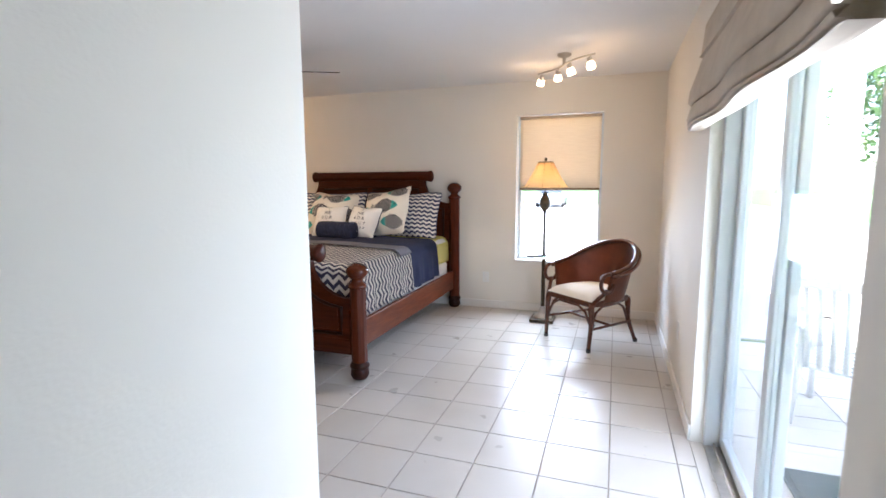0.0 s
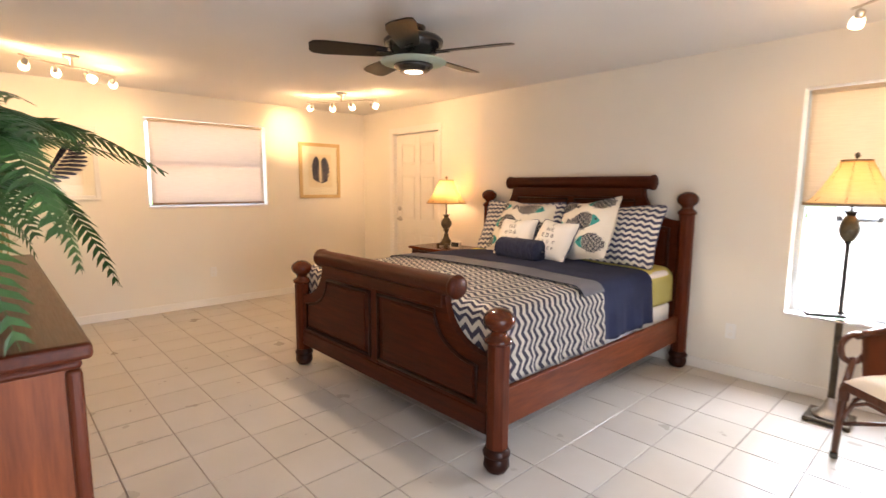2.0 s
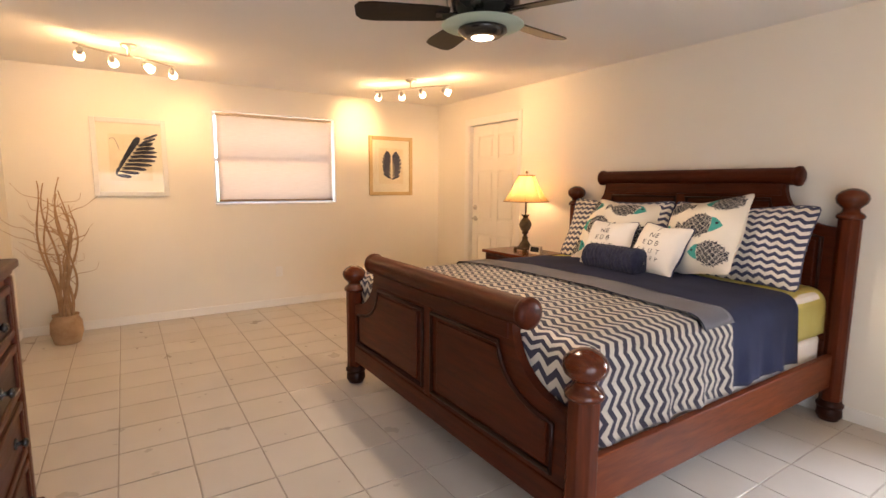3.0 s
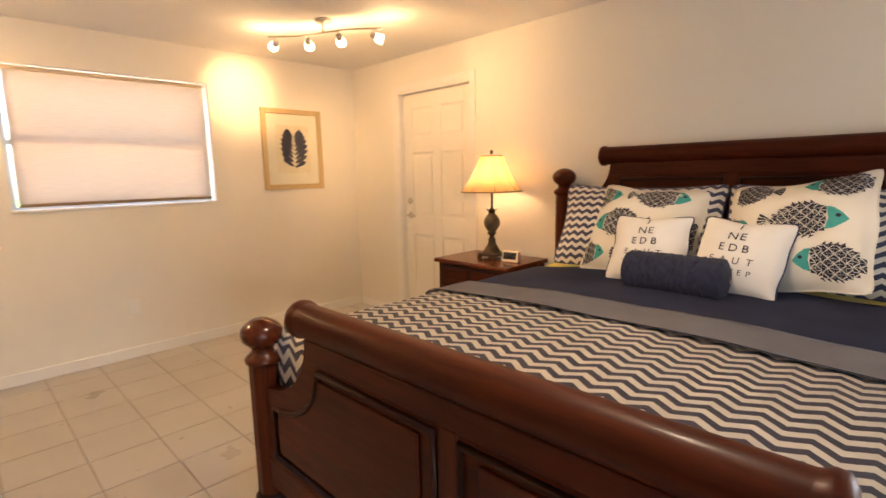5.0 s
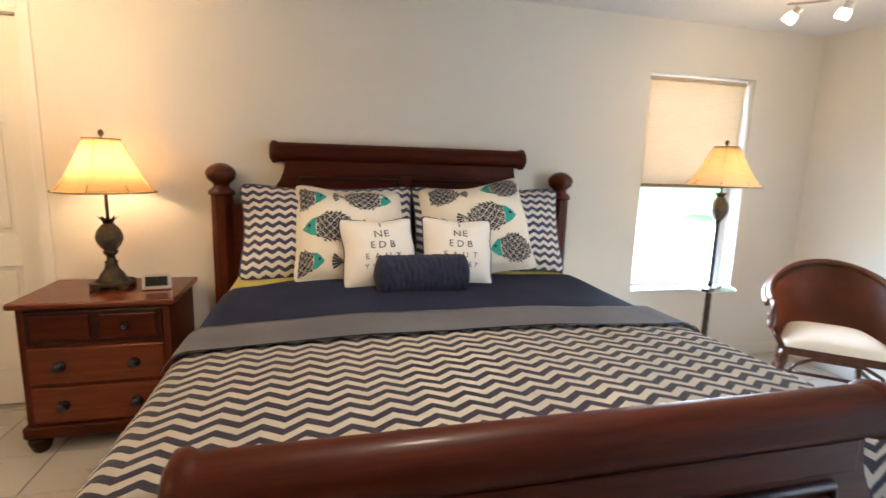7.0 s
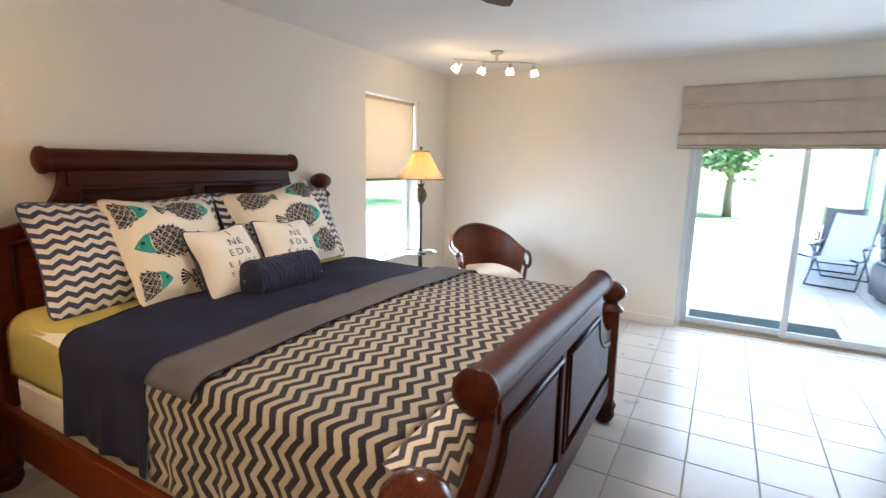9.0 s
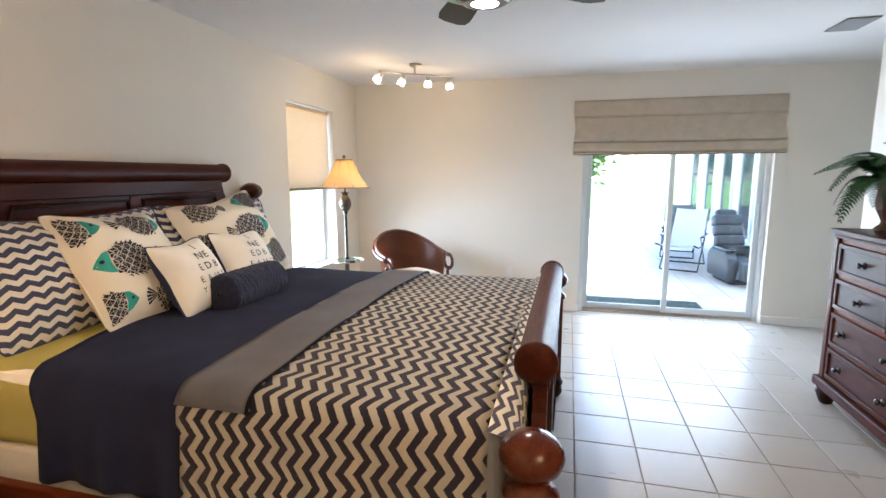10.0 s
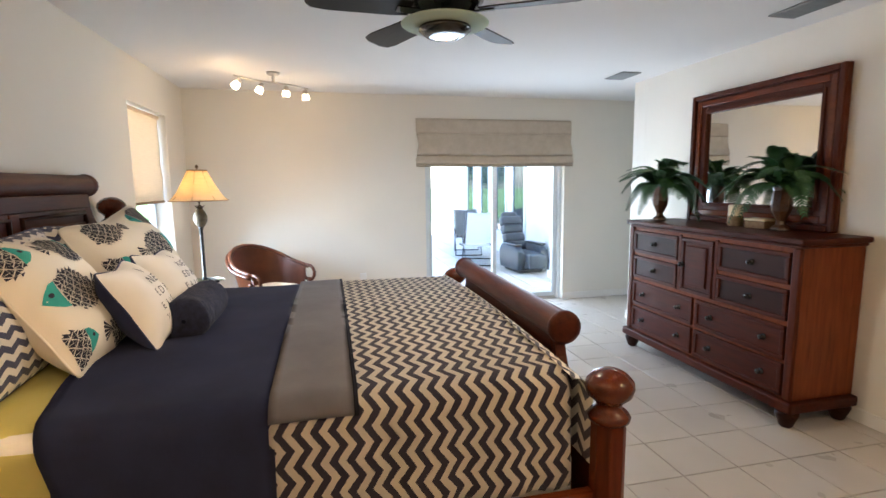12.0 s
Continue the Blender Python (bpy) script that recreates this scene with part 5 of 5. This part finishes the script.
# ---- pictures ----
def picture(y0, y1, z0, z1, frame_m, bar, label, kind_):
    th = thing("framed_print", pose(XL, (y0 + y1) / 2, (z0 + z1) / 2), label, "picture", "botanical prints")
    w, h = (y1 - y0) / 2, (z1 - z0) / 2
    for lo, hi in (((-w, -h), (-w + bar, h)), ((w - bar, -h), (w, h)), ((-w + bar, -h), (w - bar, -h + bar)), ((-w + bar, h - bar), (w - bar, h))):
        part("frame_bar", box((0.001, *lo), (0.026, *hi), 0.004), frame_m, th)
    part("mount", box((0.001, -w + bar, -h + bar), (0.010, w - bar, h - bar)), M_MAT, th, "cream paper mount")
    pw, ph = w * 0.56, h * 0.60
    part("paper", box((0.0095, -pw, -ph), (0.012, pw, ph)), M_PAPER, th, "aged paper print")
    bm = bmesh.new()
    rnd = random.Random(5 if kind_ else 9)
    def leaf(cy, cz, ln, wd, ang):
        pts = []
        for k in range(14):
            t = 2 * math.pi * k / 14
            u, v = ln * 0.5 * (1 + math.cos(t)), wd * math.sin(t) * (0.75 + 0.25 * math.cos(t)) * (0.85 + 0.3 * rnd.random())
            pts.append(bm.verts.new((0.0135, cy + u * math.cos(ang) - v * math.sin(ang), cz + u * math.sin(ang) + v * math.cos(ang))))
        bm.faces.new(pts)
    if kind_:
        for k in range(9):
            t = k / 8
            cy, cz = lerp(-0.75, 0.35, t) * pw, lerp(-0.75, 0.55, t) * ph
            leaf(cy, cz, pw * (0.75 + 0.65 * math.sin(math.pi * t)), 0.021, -0.15 + 0.25 * t)
            leaf(cy + 0.3 * pw, cz + 0.25 * ph, pw * 0.8, 0.017, 0.1 + 0.3 * t)
            leaf(cy, cz, ph * (0.35 + 0.5 * math.sin(math.pi * t)), 0.016, 1.2 + 0.1 * t)
    else:
        for k in range(8):
            t = k / 7
            leaf(0.05 * pw, lerp(-0.75, 0.45, t) * ph, pw * (0.5 + 0.5 * math.sin(math.pi * (0.15 + 0.75 * t))), 0.026, 0.45 + 0.4 * t)
            leaf(0.0, lerp(-0.70, 0.50, t) * ph, pw * (0.45 + 0.5 * math.sin(math.pi * (0.2 + 0.7 * t))), 0.026, math.pi - 0.55 - 0.3 * t)
    part("print", bm, M_PRINT, th, "dark navy leaf print")
    if kind_:
        part("stem_print", tube([(0.0132, lerp(-0.95, -0.5, k / 8) * pw, lerp(0.75, 0.3, k / 8) * ph + 0.06 * math.sin(k / 8 * 3)) for k in range(9)], 0.002, 5), M_PRINT, th)
    part("glazing", box((0.0155, -w + bar - 0.002, -h + bar - 0.002), (0.0175, w - bar + 0.002, h - bar + 0.002)), M_GLASS, th, "clear picture glass").visible_shadow = False
    return th


picture(1.485, 2.10, 1.265, 1.998, M_WHITEFRAME, 0.045, "navy leaf print in a white frame, hanging by the window", True)
picture(4.275, 4.88, 1.255, 1.985, M_PINE, 0.045, "navy leaf print in a pale wood frame, near the door", False)


# ---- ferns, candle, box ----
def frond_mesh(length, droop, rise, seed):
    rnd = random.Random(seed)
    bm = bmesh.new()
    def spine(t):
        return Vector((length * (t - 0.12 * t * t * droop), 0, rise * math.sin(min(1, t * 1.15) * math.pi * 0.55) - droop * length * 0.75 * t ** 2.4))
    n = 34
    for i in range(2, n):
        t = i / n
        p, d = spine(t), (spine(t + 0.02) - spine(t - 0.02)).normalized()
        ln = 0.07 * math.sin(math.pi * (0.12 + 0.86 * t)) ** 0.7 * (0.9 + 0.2 * rnd.random()) + 0.004
        for s in (-1, 1):
            side = (Vector((0, s, 0)) * 0.93 + d * 0.36).normalized()
            dip = Vector((0, 0, -0.014 - 0.01 * rnd.random()))
            w = d * 0.0075
            a, b = p - w, p + w
            c1, c2 = p + side * ln * 0.6 + w * 0.9 + dip * 0.3, p + side * ln * 0.6 - w * 0.9 + dip * 0.3
            tip = p + side * ln + dip
            vs = [bm.verts.new(q) for q in (a, b, c1, tip, c2)]
            bm.faces.new(vs if s > 0 else vs[::-1])
    add_tube(bm, [spine(k / 14) for k in range(15)], lambda t: 0.0028 * (1 - 0.75 * t), 5)
    me = bpy.data.meshes.new("frond")
    bm.to_mesh(me)
    bm.free()
    me.materials.append(M_FERN)
    return me


FROND_MESHES = [frond_mesh(0.36, 0.95, 0.13, 1), frond_mesh(0.40, 1.2, 0.11, 2), frond_mesh(0.28, 0.5, 0.20, 3), frond_mesh(0.38, 1.1, 0.15, 4)]


def fern(x, y, seed, label):
    z = DRZ + 0.001
    th = thing("potted_fern", pose(x, y, z, 0, 0, seed * 40), label, "potted plant", "ferns on the dresser")
    part("vase", lathe([(0.86 * r, 1.1 * zz) for r, zz in ((0.058, 0.0), (0.066, 0.004), (0.064, 0.016), (0.036, 0.035), (0.03, 0.055), (0.045, 0.08), (0.066, 0.115), (0.074, 0.155), (0.068, 0.20), (0.062, 0.235), (0.072, 0.258), (0.076, 0.262), (0.068, 0.262), (0.05, 0.24))], 8, closed=False), M_VASE, th, "faceted brown glazed vase")
    part("soil", lathe([(0.0, 0.267), (0.046, 0.267)], 12, closed=False), M_STALK, th)
    rnd = random.Random(seed)
    for k in range(32):
        ob = new("frond", rnd.choice(FROND_MESHES))
        ob.parent = th
        tilt = rnd.uniform(-35, 12) if k > 8 else rnd.uniform(-70, -30)
        sc = rnd.uniform(0.75, 1.08)
        ob.matrix_basis = pose(0, 0, 0.27, 0, 0, k * 137.5 + rnd.uniform(-15, 15)) @ pose(0.02, 0, 0, 0, tilt, 0) @ pose(0, 0, 0, rnd.uniform(-20, 20)) @ Matrix.Scale(sc, 4)
    return th


fern(-1.38, 1.17, 1, "green artificial fern in a brown glazed vase")
fern(-2.40, 1.03, 2, "green artificial fern in a brown vase before the mirror")
candle = thing("pillar_candle", pose(-2.03, 1.03, DRZ + 0.001), "cream pillar candle with a woven brown band", "candle")
part("wax", lathe([(0.045, 0), (0.047, 0.003), (0.047, 0.145), (0.043, 0.15), (0.02, 0.145), (0.0, 0.143)], 24, closed=False), M_WAX, candle, "", True)
part("band", lathe([(0.0485, 0.0), (0.05, 0.004), (0.05, 0.07), (0.0485, 0.074)], 24, closed=False), M_BAND, candle, "", True)
part("wick", tube([(0, 0, 0.142), (0.001, 0, 0.15), (0.003, 0, 0.157)], 0.0012, 5), M_BLACK, candle)
tbox = thing("trinket_box", pose(-2.23, 1.02, DRZ + 0.001, 0, 0, 6), "small woven keepsake box with a pale lid", "box")
part("body", box((-0.075, -0.05, 0), (0.075, 0.05, 0.05), 0.005), M_BAND, tbox)
part("lid", box((-0.079, -0.054, 0.0505), (0.079, 0.054, 0.068), 0.006), M_WAX, tbox, "pale cream lid")

# ---- curly willow in the corner ----
willow = thing("willow_branches", pose(-5.78, 1.22, 0), "tall curly willow branches in a clay pot", "dried branches")
part("pot", lathe([(0.085, 0), (0.095, 0.005), (0.12, 0.10), (0.115, 0.19), (0.09, 0.235), (0.10, 0.255), (0.092, 0.255), (0.08, 0.22)], 28, closed=False), M_TWIG, willow, "brown clay pot", True)
rnd = random.Random(11)
for k in range(11):
    a = rnd.uniform(0, 6.28)
    lean, ph, hgt = rnd.uniform(0.05, 0.22), rnd.uniform(0, 6.28), rnd.uniform(0.95, 1.42)
    def stem(t, a=a, lean=lean, ph=ph, hgt=hgt):
        w = 0.035 * (0.4 + t)
        return (0.03 * math.cos(a) + lean * t * math.cos(a) + w * math.sin(11 * t + ph), 0.03 * math.sin(a) + lean * t * math.sin(a) + w * math.cos(9 * t + ph), 0.02 + hgt * t)
    br = part("branch", tube(arc(stem, 30), lambda t: 0.014 * (1 - 0.8 * t) + 0.0015, 7), M_TWIG, willow, "", True)
    for j in range(4):
        t0 = rnd.uniform(0.45, 0.95)
        p0, b, ph2 = Vector(stem(t0)), rnd.uniform(0, 6.28), rnd.uniform(0, 6.28)
        ln = rnd.uniform(0.14, 0.36)
        part("twig", tube([p0 + Vector((ln * t * math.cos(b) + 0.025 * t * math.sin(9 * t + ph2), ln * t * math.sin(b) + 0.025 * t * math.cos(8 * t + ph2), ln * 0.55 * t + 0.03 * t * math.sin(7 * t))) for t in [q / 10 for q in range(11)]], lambda t: 0.0038 * (1 - 0.7 * t), 5), M_TWIG, br)

# ---- outside: patio, garden, wing of the house ----
GZ = -0.16
structure("ground", box((-60, -80, GZ - 0.3), (140, 120, GZ - 0.05)), M_GRASS, "sunlit green lawn reaching into the distance", "ground")
bm = bmesh.new()
for i in range(32):
    for j in range(16):
        add_box(bm, (XR + T + 0.41 * i, -1.2 + 0.41 * j, GZ - 0.04), (XR + T + 0.41 * i + 0.402, -1.2 + 0.41 * j + 0.402, GZ))
tagged(structure("pavement", box((XR + T, -1.25, GZ - 0.051), (13.9, 5.4, GZ - 0.006)), M_GROUT, "pale paved patio outside the sliding door", "patio"))
tagged(part("paving_slabs", bm, M_PATIO), "pale square patio paving slabs", "paving", kind="stuff")
structure("patio_roof", box((XR + T, -1.3, 2.55), (2.6, 7.0, 2.70)), M_STUCCO, "white plastered patio ceiling", "ceiling")
structure("patio_step", box((XR + T + 0.002, SY0 - 0.2, GZ + 0.001), (XR + T + 0.75, SY1 + 0.2, -0.03)), M_PATIO, "low pale step below the sliding door", "step")
for y in (0.2, 6.8):
    col = thing("patio_column", pose(2.45, y, GZ), "square white patio column", "column", "patio columns")
    part("shaft", box((-0.11, -0.11, 0), (0.11, 0.11, 2.71), 0.01), M_STUCCO, col)
    part("base", box((-0.14, -0.14, 0), (0.14, 0.14, 0.14), 0.012), M_STUCCO, col)
wing = thing("house_wing", pose(0, 0, 0), "white stucco house wing with tall dark windows", "house")
part("wall", box((3.0, -4.0, GZ), (10.5, 0.0, 3.1)), M_STUCCO, wing)
part("roof", box((2.8, -4.2, 3.1), (10.8, 0.4, 3.25), 0.02), M_STUCCO, wing)
for x in (4.4, 5.5, 6.7, 8.0):
    w = part("window", box((x, -0.02, 0.35), (x + 0.62, 0.012, 2.25)), M_DARKGLASS, wing, "tall dark window glass")
    for lo, hi in (((x - 0.06, 0.28), (x, 2.32)), ((x + 0.62, 0.28), (x + 0.68, 2.32)), ((x, 2.25), (x + 0.62, 2.32)), ((x, 0.28), (x + 0.62, 0.35))):
        part("frame", box((lo[0], 0.0005, lo[1]), (hi[0], 0.04, hi[1]), 0.005, 1), M_ALU, w)

mat_ = thing("doormat", pose(1.10, 2.10, -0.029), "dark green ribbed doormat outside the door", "doormat")
part("pile", box((-0.22, -0.62, 0), (0.22, 0.62, 0.016), 0.004), M_DOORMAT, mat_)
part("rib", box((-0.19, -0.59, 0.0155), (0.19, 0.59, 0.02), 0.003), M_DOORMAT, mat_)

# massage recliner
rec = thing("recliner", pose(3.4, 0.44, GZ, 0, 0, 8) @ Matrix.Scale(0.8, 4), "padded blue-grey massage recliner on the patio", "recliner")
for s in (-1, 1):
    out = [(-0.42, 0.08), (0.40, 0.08), (0.46, 0.25), (0.42, 0.50), (0.28, 0.60), (-0.36, 0.60), (-0.46, 0.45)]
    arm = part("arm", prism([(-u, v) for u, v in out], s * 0.30 - 0.09, s * 0.30 + 0.09, "y", 0.03), M_GREYLEATHER, rec, "", True)
    part("arm_pad", box((-0.34, s * 0.30 - 0.085, 0.6), (0.3, s * 0.30 + 0.085, 0.65), 0.025, 3), M_BLACK, arm, "", True)
part("seat", box((-0.42, -0.21, 0.25), (0.3, 0.21, 0.46), 0.06, 4), M_GREYLEATHER, rec, "", True)
for k in range(4):
    part("back_cushion", box((-0.10, -0.27, 0), (0.10, 0.27, 0.22), 0.06, 4), M_GREYLEATHER, rec, "", True, pose(0.32 + 0.09 * k, 0, 0.42 + 0.19 * k, 0, 24))
part("headrest", box((-0.07, -0.2, 0), (0.08, 0.2, 0.2), 0.06, 4), M_GREYLEATHER, rec, "", True, pose(0.66, 0, 1.12, 0, 20))
part("footrest", box((-0.66, -0.22, 0.12), (-0.44, 0.22, 0.44), 0.05, 3), M_GREYLEATHER, rec, "", True)
part("base", box((-0.36, -0.3, 0), (0.36, 0.3, 0.1), 0.02), M_BLACK, rec)


def lounge(x, y, rot, fabric, label):
    th = thing("lounge_chair", pose(x, y, GZ, 0, 0, rot), label, "lounge chair", "patio lounge chairs")
    for s in (-1, 1):
        part("frame_tube", tube([(-0.95, s * 0.28, 0.50), (-0.4, s * 0.28, 0.40), (0.15, s * 0.28, 0.36), (0.75, s * 0.28, 0.98)], 0.014, 8), M_BLACK, th, "", True)
        part("leg", tube([(-0.45, s * 0.29, 0.012), (0.30, s * 0.29, 0.56)], 0.012, 8), M_BLACK, th)
        part("leg", tube([(0.45, s * 0.29, 0.012), (-0.30, s * 0.29, 0.56)], 0.012, 8), M_BLACK, th)
        part("armrest", box((-0.32, s * 0.31 - 0.028, 0.56), (0.34, s * 0.31 + 0.028, 0.585), 0.01), M_BLACK, th)
    path = [(-0.93, 0.505), (-0.4, 0.405), (0.15, 0.365), (0.74, 0.98)]
    def f(u, v):
        k = min(int(v * 3), 2)
        t = v * 3 - k
        return (lerp(path[k][0], path[k + 1][0], t), lerp(-0.26, 0.26, u), lerp(path[k][1], path[k + 1][1], t) - 0.02 * math.sin(math.pi * u))
    part("sling", grid_sheet(f, 8, 30, thick=0.006), fabric, th, "", True)
    for s in (-1, 1):
        part("foot_bar", tube([(s * 0.45, -0.29, 0.012), (s * 0.45, 0.29, 0.012)], 0.012, 8), M_BLACK, th)


lounge(4.5, 0.98, -20, M_PLASTIC, "folding lounge chair with a pale sling")
lounge(5.9, 0.80, -12, M_GRILLE, "folding lounge chair with a grey sling")


def garden_chair(x, y, rot):
    th = thing("garden_chair", pose(x, y, GZ, 0, 0, rot), "white slatted plastic garden chair", "garden chair", "white garden chairs")
    for sx in (-1, 1):
        part("leg", tube([(sx * 0.26, -0.25, 0.004), (sx * 0.25, -0.22, 0.62)], 0.02, 8), M_PLASTIC, th, "", True)
        part("leg", tube([(sx * 0.24, 0.34, 0.004), (sx * 0.24, 0.20, 0.40), (sx * 0.23, 0.25, 0.62)], 0.02, 8), M_PLASTIC, th, "", True)
        part("armrest", box((sx * 0.26 - 0.03, -0.27, 0.61), (sx * 0.26 + 0.03, 0.27, 0.635), 0.01), M_PLASTIC, th)
    for k in range(7):
        part("seat_slat", box((-0.24, -0.23 + k * 0.065, 0.385 - 0.006 * k), (0.24, -0.18 + k * 0.065, 0.405 - 0.006 * k), 0.004, 1), M_PLASTIC, th)
    for k in range(7):
        part("back_slat", tube([(-0.2 + k * 0.0667, 0.21, 0.37), (-0.2 + k * 0.0667, 0.27, 0.65), (-0.21 + k * 0.07, 0.36, 0.93)], 0.017, 6), M_PLASTIC, th, "", True)
    part("top_slat", box((-0.24, 0.345, 0.90), (0.24, 0.375, 0.96), 0.01), M_PLASTIC, th)


garden_chair(1.55, 3.75, 150)
garden_chair(2.25, 4.35, 120)


def tree(x, y, h, seed):
    rnd = random.Random(seed)
    th = thing("tree", pose(x, y, GZ - 0.05), "broad leafy green garden tree", "tree", "garden trees")
    tr = part("trunk", tube([(0, 0, 0), (0.06, 0.03, h * 0.25), (0.02, -0.03, h * 0.5), (0.05, 0, h * 0.8)], lambda t: 0.16 * (1 - 0.7 * t), 10), M_BARK, th, "", True)
    bm = bmesh.new()
    for k in range(9):
        a, z0 = rnd.uniform(0, 6.28), h * rnd.uniform(0.35, 0.65)
        ex = Vector((math.cos(a), math.sin(a), 0)) * h * rnd.uniform(0.2, 0.36) + Vector((0, 0, z0 + h * rnd.uniform(0.12, 0.35)))
        part("limb", tube([(0.03, 0, z0), tuple(ex * 0.5 + Vector((0, 0, z0 * 0.5 + 0.1))), tuple(ex)], lambda t: 0.06 * (1 - 0.75 * t), 6), M_BARK, tr)
        for j in range(260):
            c = ex + Vector((rnd.gauss(0, 1), rnd.gauss(0, 1), rnd.gauss(0, 0.8))) * h * 0.10
            u = Vector((rnd.uniform(-1, 1), rnd.uniform(-1, 1), rnd.uniform(-0.6, 0.6))).normalized()
            w = u.cross(Vector((rnd.uniform(-1, 1), rnd.uniform(-1, 1), rnd.uniform(-1, 1)))).normalized()
            s = rnd.uniform(0.09, 0.19)
            bm.faces.new([bm.verts.new(c + u * s), bm.verts.new(c + w * s * 0.45), bm.verts.new(c - u * s), bm.verts.new(c - w * s * 0.45)])
    part("crown", bm, M_LEAF, th)


tree(15.5, 2.4, 3.3, 1)
tree(19.0, 7.5, 6.0, 2)
tree(13.0, 14.0, 5.5, 3)
tree(8.5, 19.0, 6.0, 4)
tree(24.0, 6.0, 5.0, 5)


def car(x, y, rot, label):
    th = thing("parked_car", pose(x, y, GZ - 0.05, 0, 0, rot), label, "car")
    side = [(-2.15, 0.30), (2.15, 0.30), (2.2, 0.62), (2.05, 0.78), (1.05, 0.92), (-1.75, 0.95), (-2.15, 0.88), (-2.2, 0.55)]
    body = part("body", prism(side, -0.86, 0.86, "y", 0.05), M_CAR, th, "", True)
    cab = [(1.05, 0.90), (0.45, 1.36), (-0.9, 1.42), (-1.65, 0.93)]
    part("cabin", prism(cab, -0.72, 0.72, "y", 0.06), M_DARKGLASS, body, "dark tinted glass cabin", True)
    part("roof", prism([(0.42, 1.37), (0.40, 1.43), (-0.85, 1.48), (-0.92, 1.42)], -0.70, 0.70, "y", 0.015), M_CAR, body, "", True)
    for sx in (-1.35, 1.35):
        for s in (-1, 1):
            wh = part("wheel", lathe([(0.20, -0.1), (0.30, -0.1), (0.325, -0.07), (0.325, 0.07), (0.30, 0.1), (0.20, 0.1)], 24, pose(sx, s * 0.80, 0.325, 90)), M_TYRE, th, "", True)
            part("rim", lathe([(0.0, -0.105), (0.12, -0.104), (0.2, -0.09), (0.2, 0.09), (0.12, 0.104), (0.0, 0.105)], 20, pose(sx, s * 0.80, 0.325, 90), False), M_STEEL, wh, "", True)


# west slab is unseen, added so the blind's backlight isn't green from the lawn
structure("driveway", box((-16, -3.0, GZ - 0.049), (-6.4, 15.5, GZ - 0.03)), M_PATIO, "unseen pale concrete slab, added to bounce light onto the blind", "paving")
structure("driveway_front", box((-6.39, 5.6, GZ - 0.049), (9, 38.0, GZ - 0.03)), M_PATIO, "pale concrete driveway beyond the window", "driveway")
car(-4.0, 34.0, 92, "silver-blue sedan parked beyond the bedroom window")
car(-7.5, 34.0, 92, "silver-blue sedan parked further along the drive")

# ---- floor tiles ----
P, TX, TY = 0.318, -1.815, 2.24
tile_bm = box((-P / 2 + 0.0032, -P / 2 + 0.0032, -0.0065), (P / 2 - 0.0032, P / 2 - 0.0032, 0.0), 0.0016, 1)
TILE_MESH = bpy.data.meshes.new("tile")
tile_bm.to_mesh(TILE_MESH)
tile_bm.free()
TILE_MESH.materials.append(M_TILE)
floor_ob = bpy.data.objects["floor"]
rest, made = bmesh.new(), 0
rnd = random.Random(3)
for i in range(-16, 9):
    for j in range(-17, 11):
        x, y = TX + P * (i + 0.5), TY + P * (j + 0.5)
        if not (XL - P / 2 < x < XR + P / 2 and YS - P / 2 < y < YH + P / 2) or (x < XP - P / 2 and y < YD - P / 2):
            continue
        if x > XR - P / 2 + 0.0 and x + P / 2 > XR + 0.001 and SY0 < y < SY1:
            add_box(rest, (x - P / 2 + 0.0032, y - P / 2 + 0.0032, -0.0065), (XR - 0.004, y + P / 2 - 0.0032, 0.0))
            continue
        hidden = BX - 0.9 < x < BX + 0.9 and FY + 0.4 < y
        if made < 300 and y > 0.2 and not hidden:
            t = new("tile", TILE_MESH)
            t.parent = floor_ob
            t.location = (x, y, rnd.uniform(-0.0006, 0.0))
            t.rotation_euler = (rnd.uniform(-0.0012, 0.0012), rnd.uniform(-0.0012, 0.0012), 0)
            made += 1
        else:
            add_box(rest, (x - P / 2 + 0.0032, y - P / 2 + 0.0032, -0.0065), (x + P / 2 - 0.0032, y + P / 2 - 0.0032, -0.0002))
tagged(part("tiles", rest, M_TILE, floor_ob), kind="stuff")
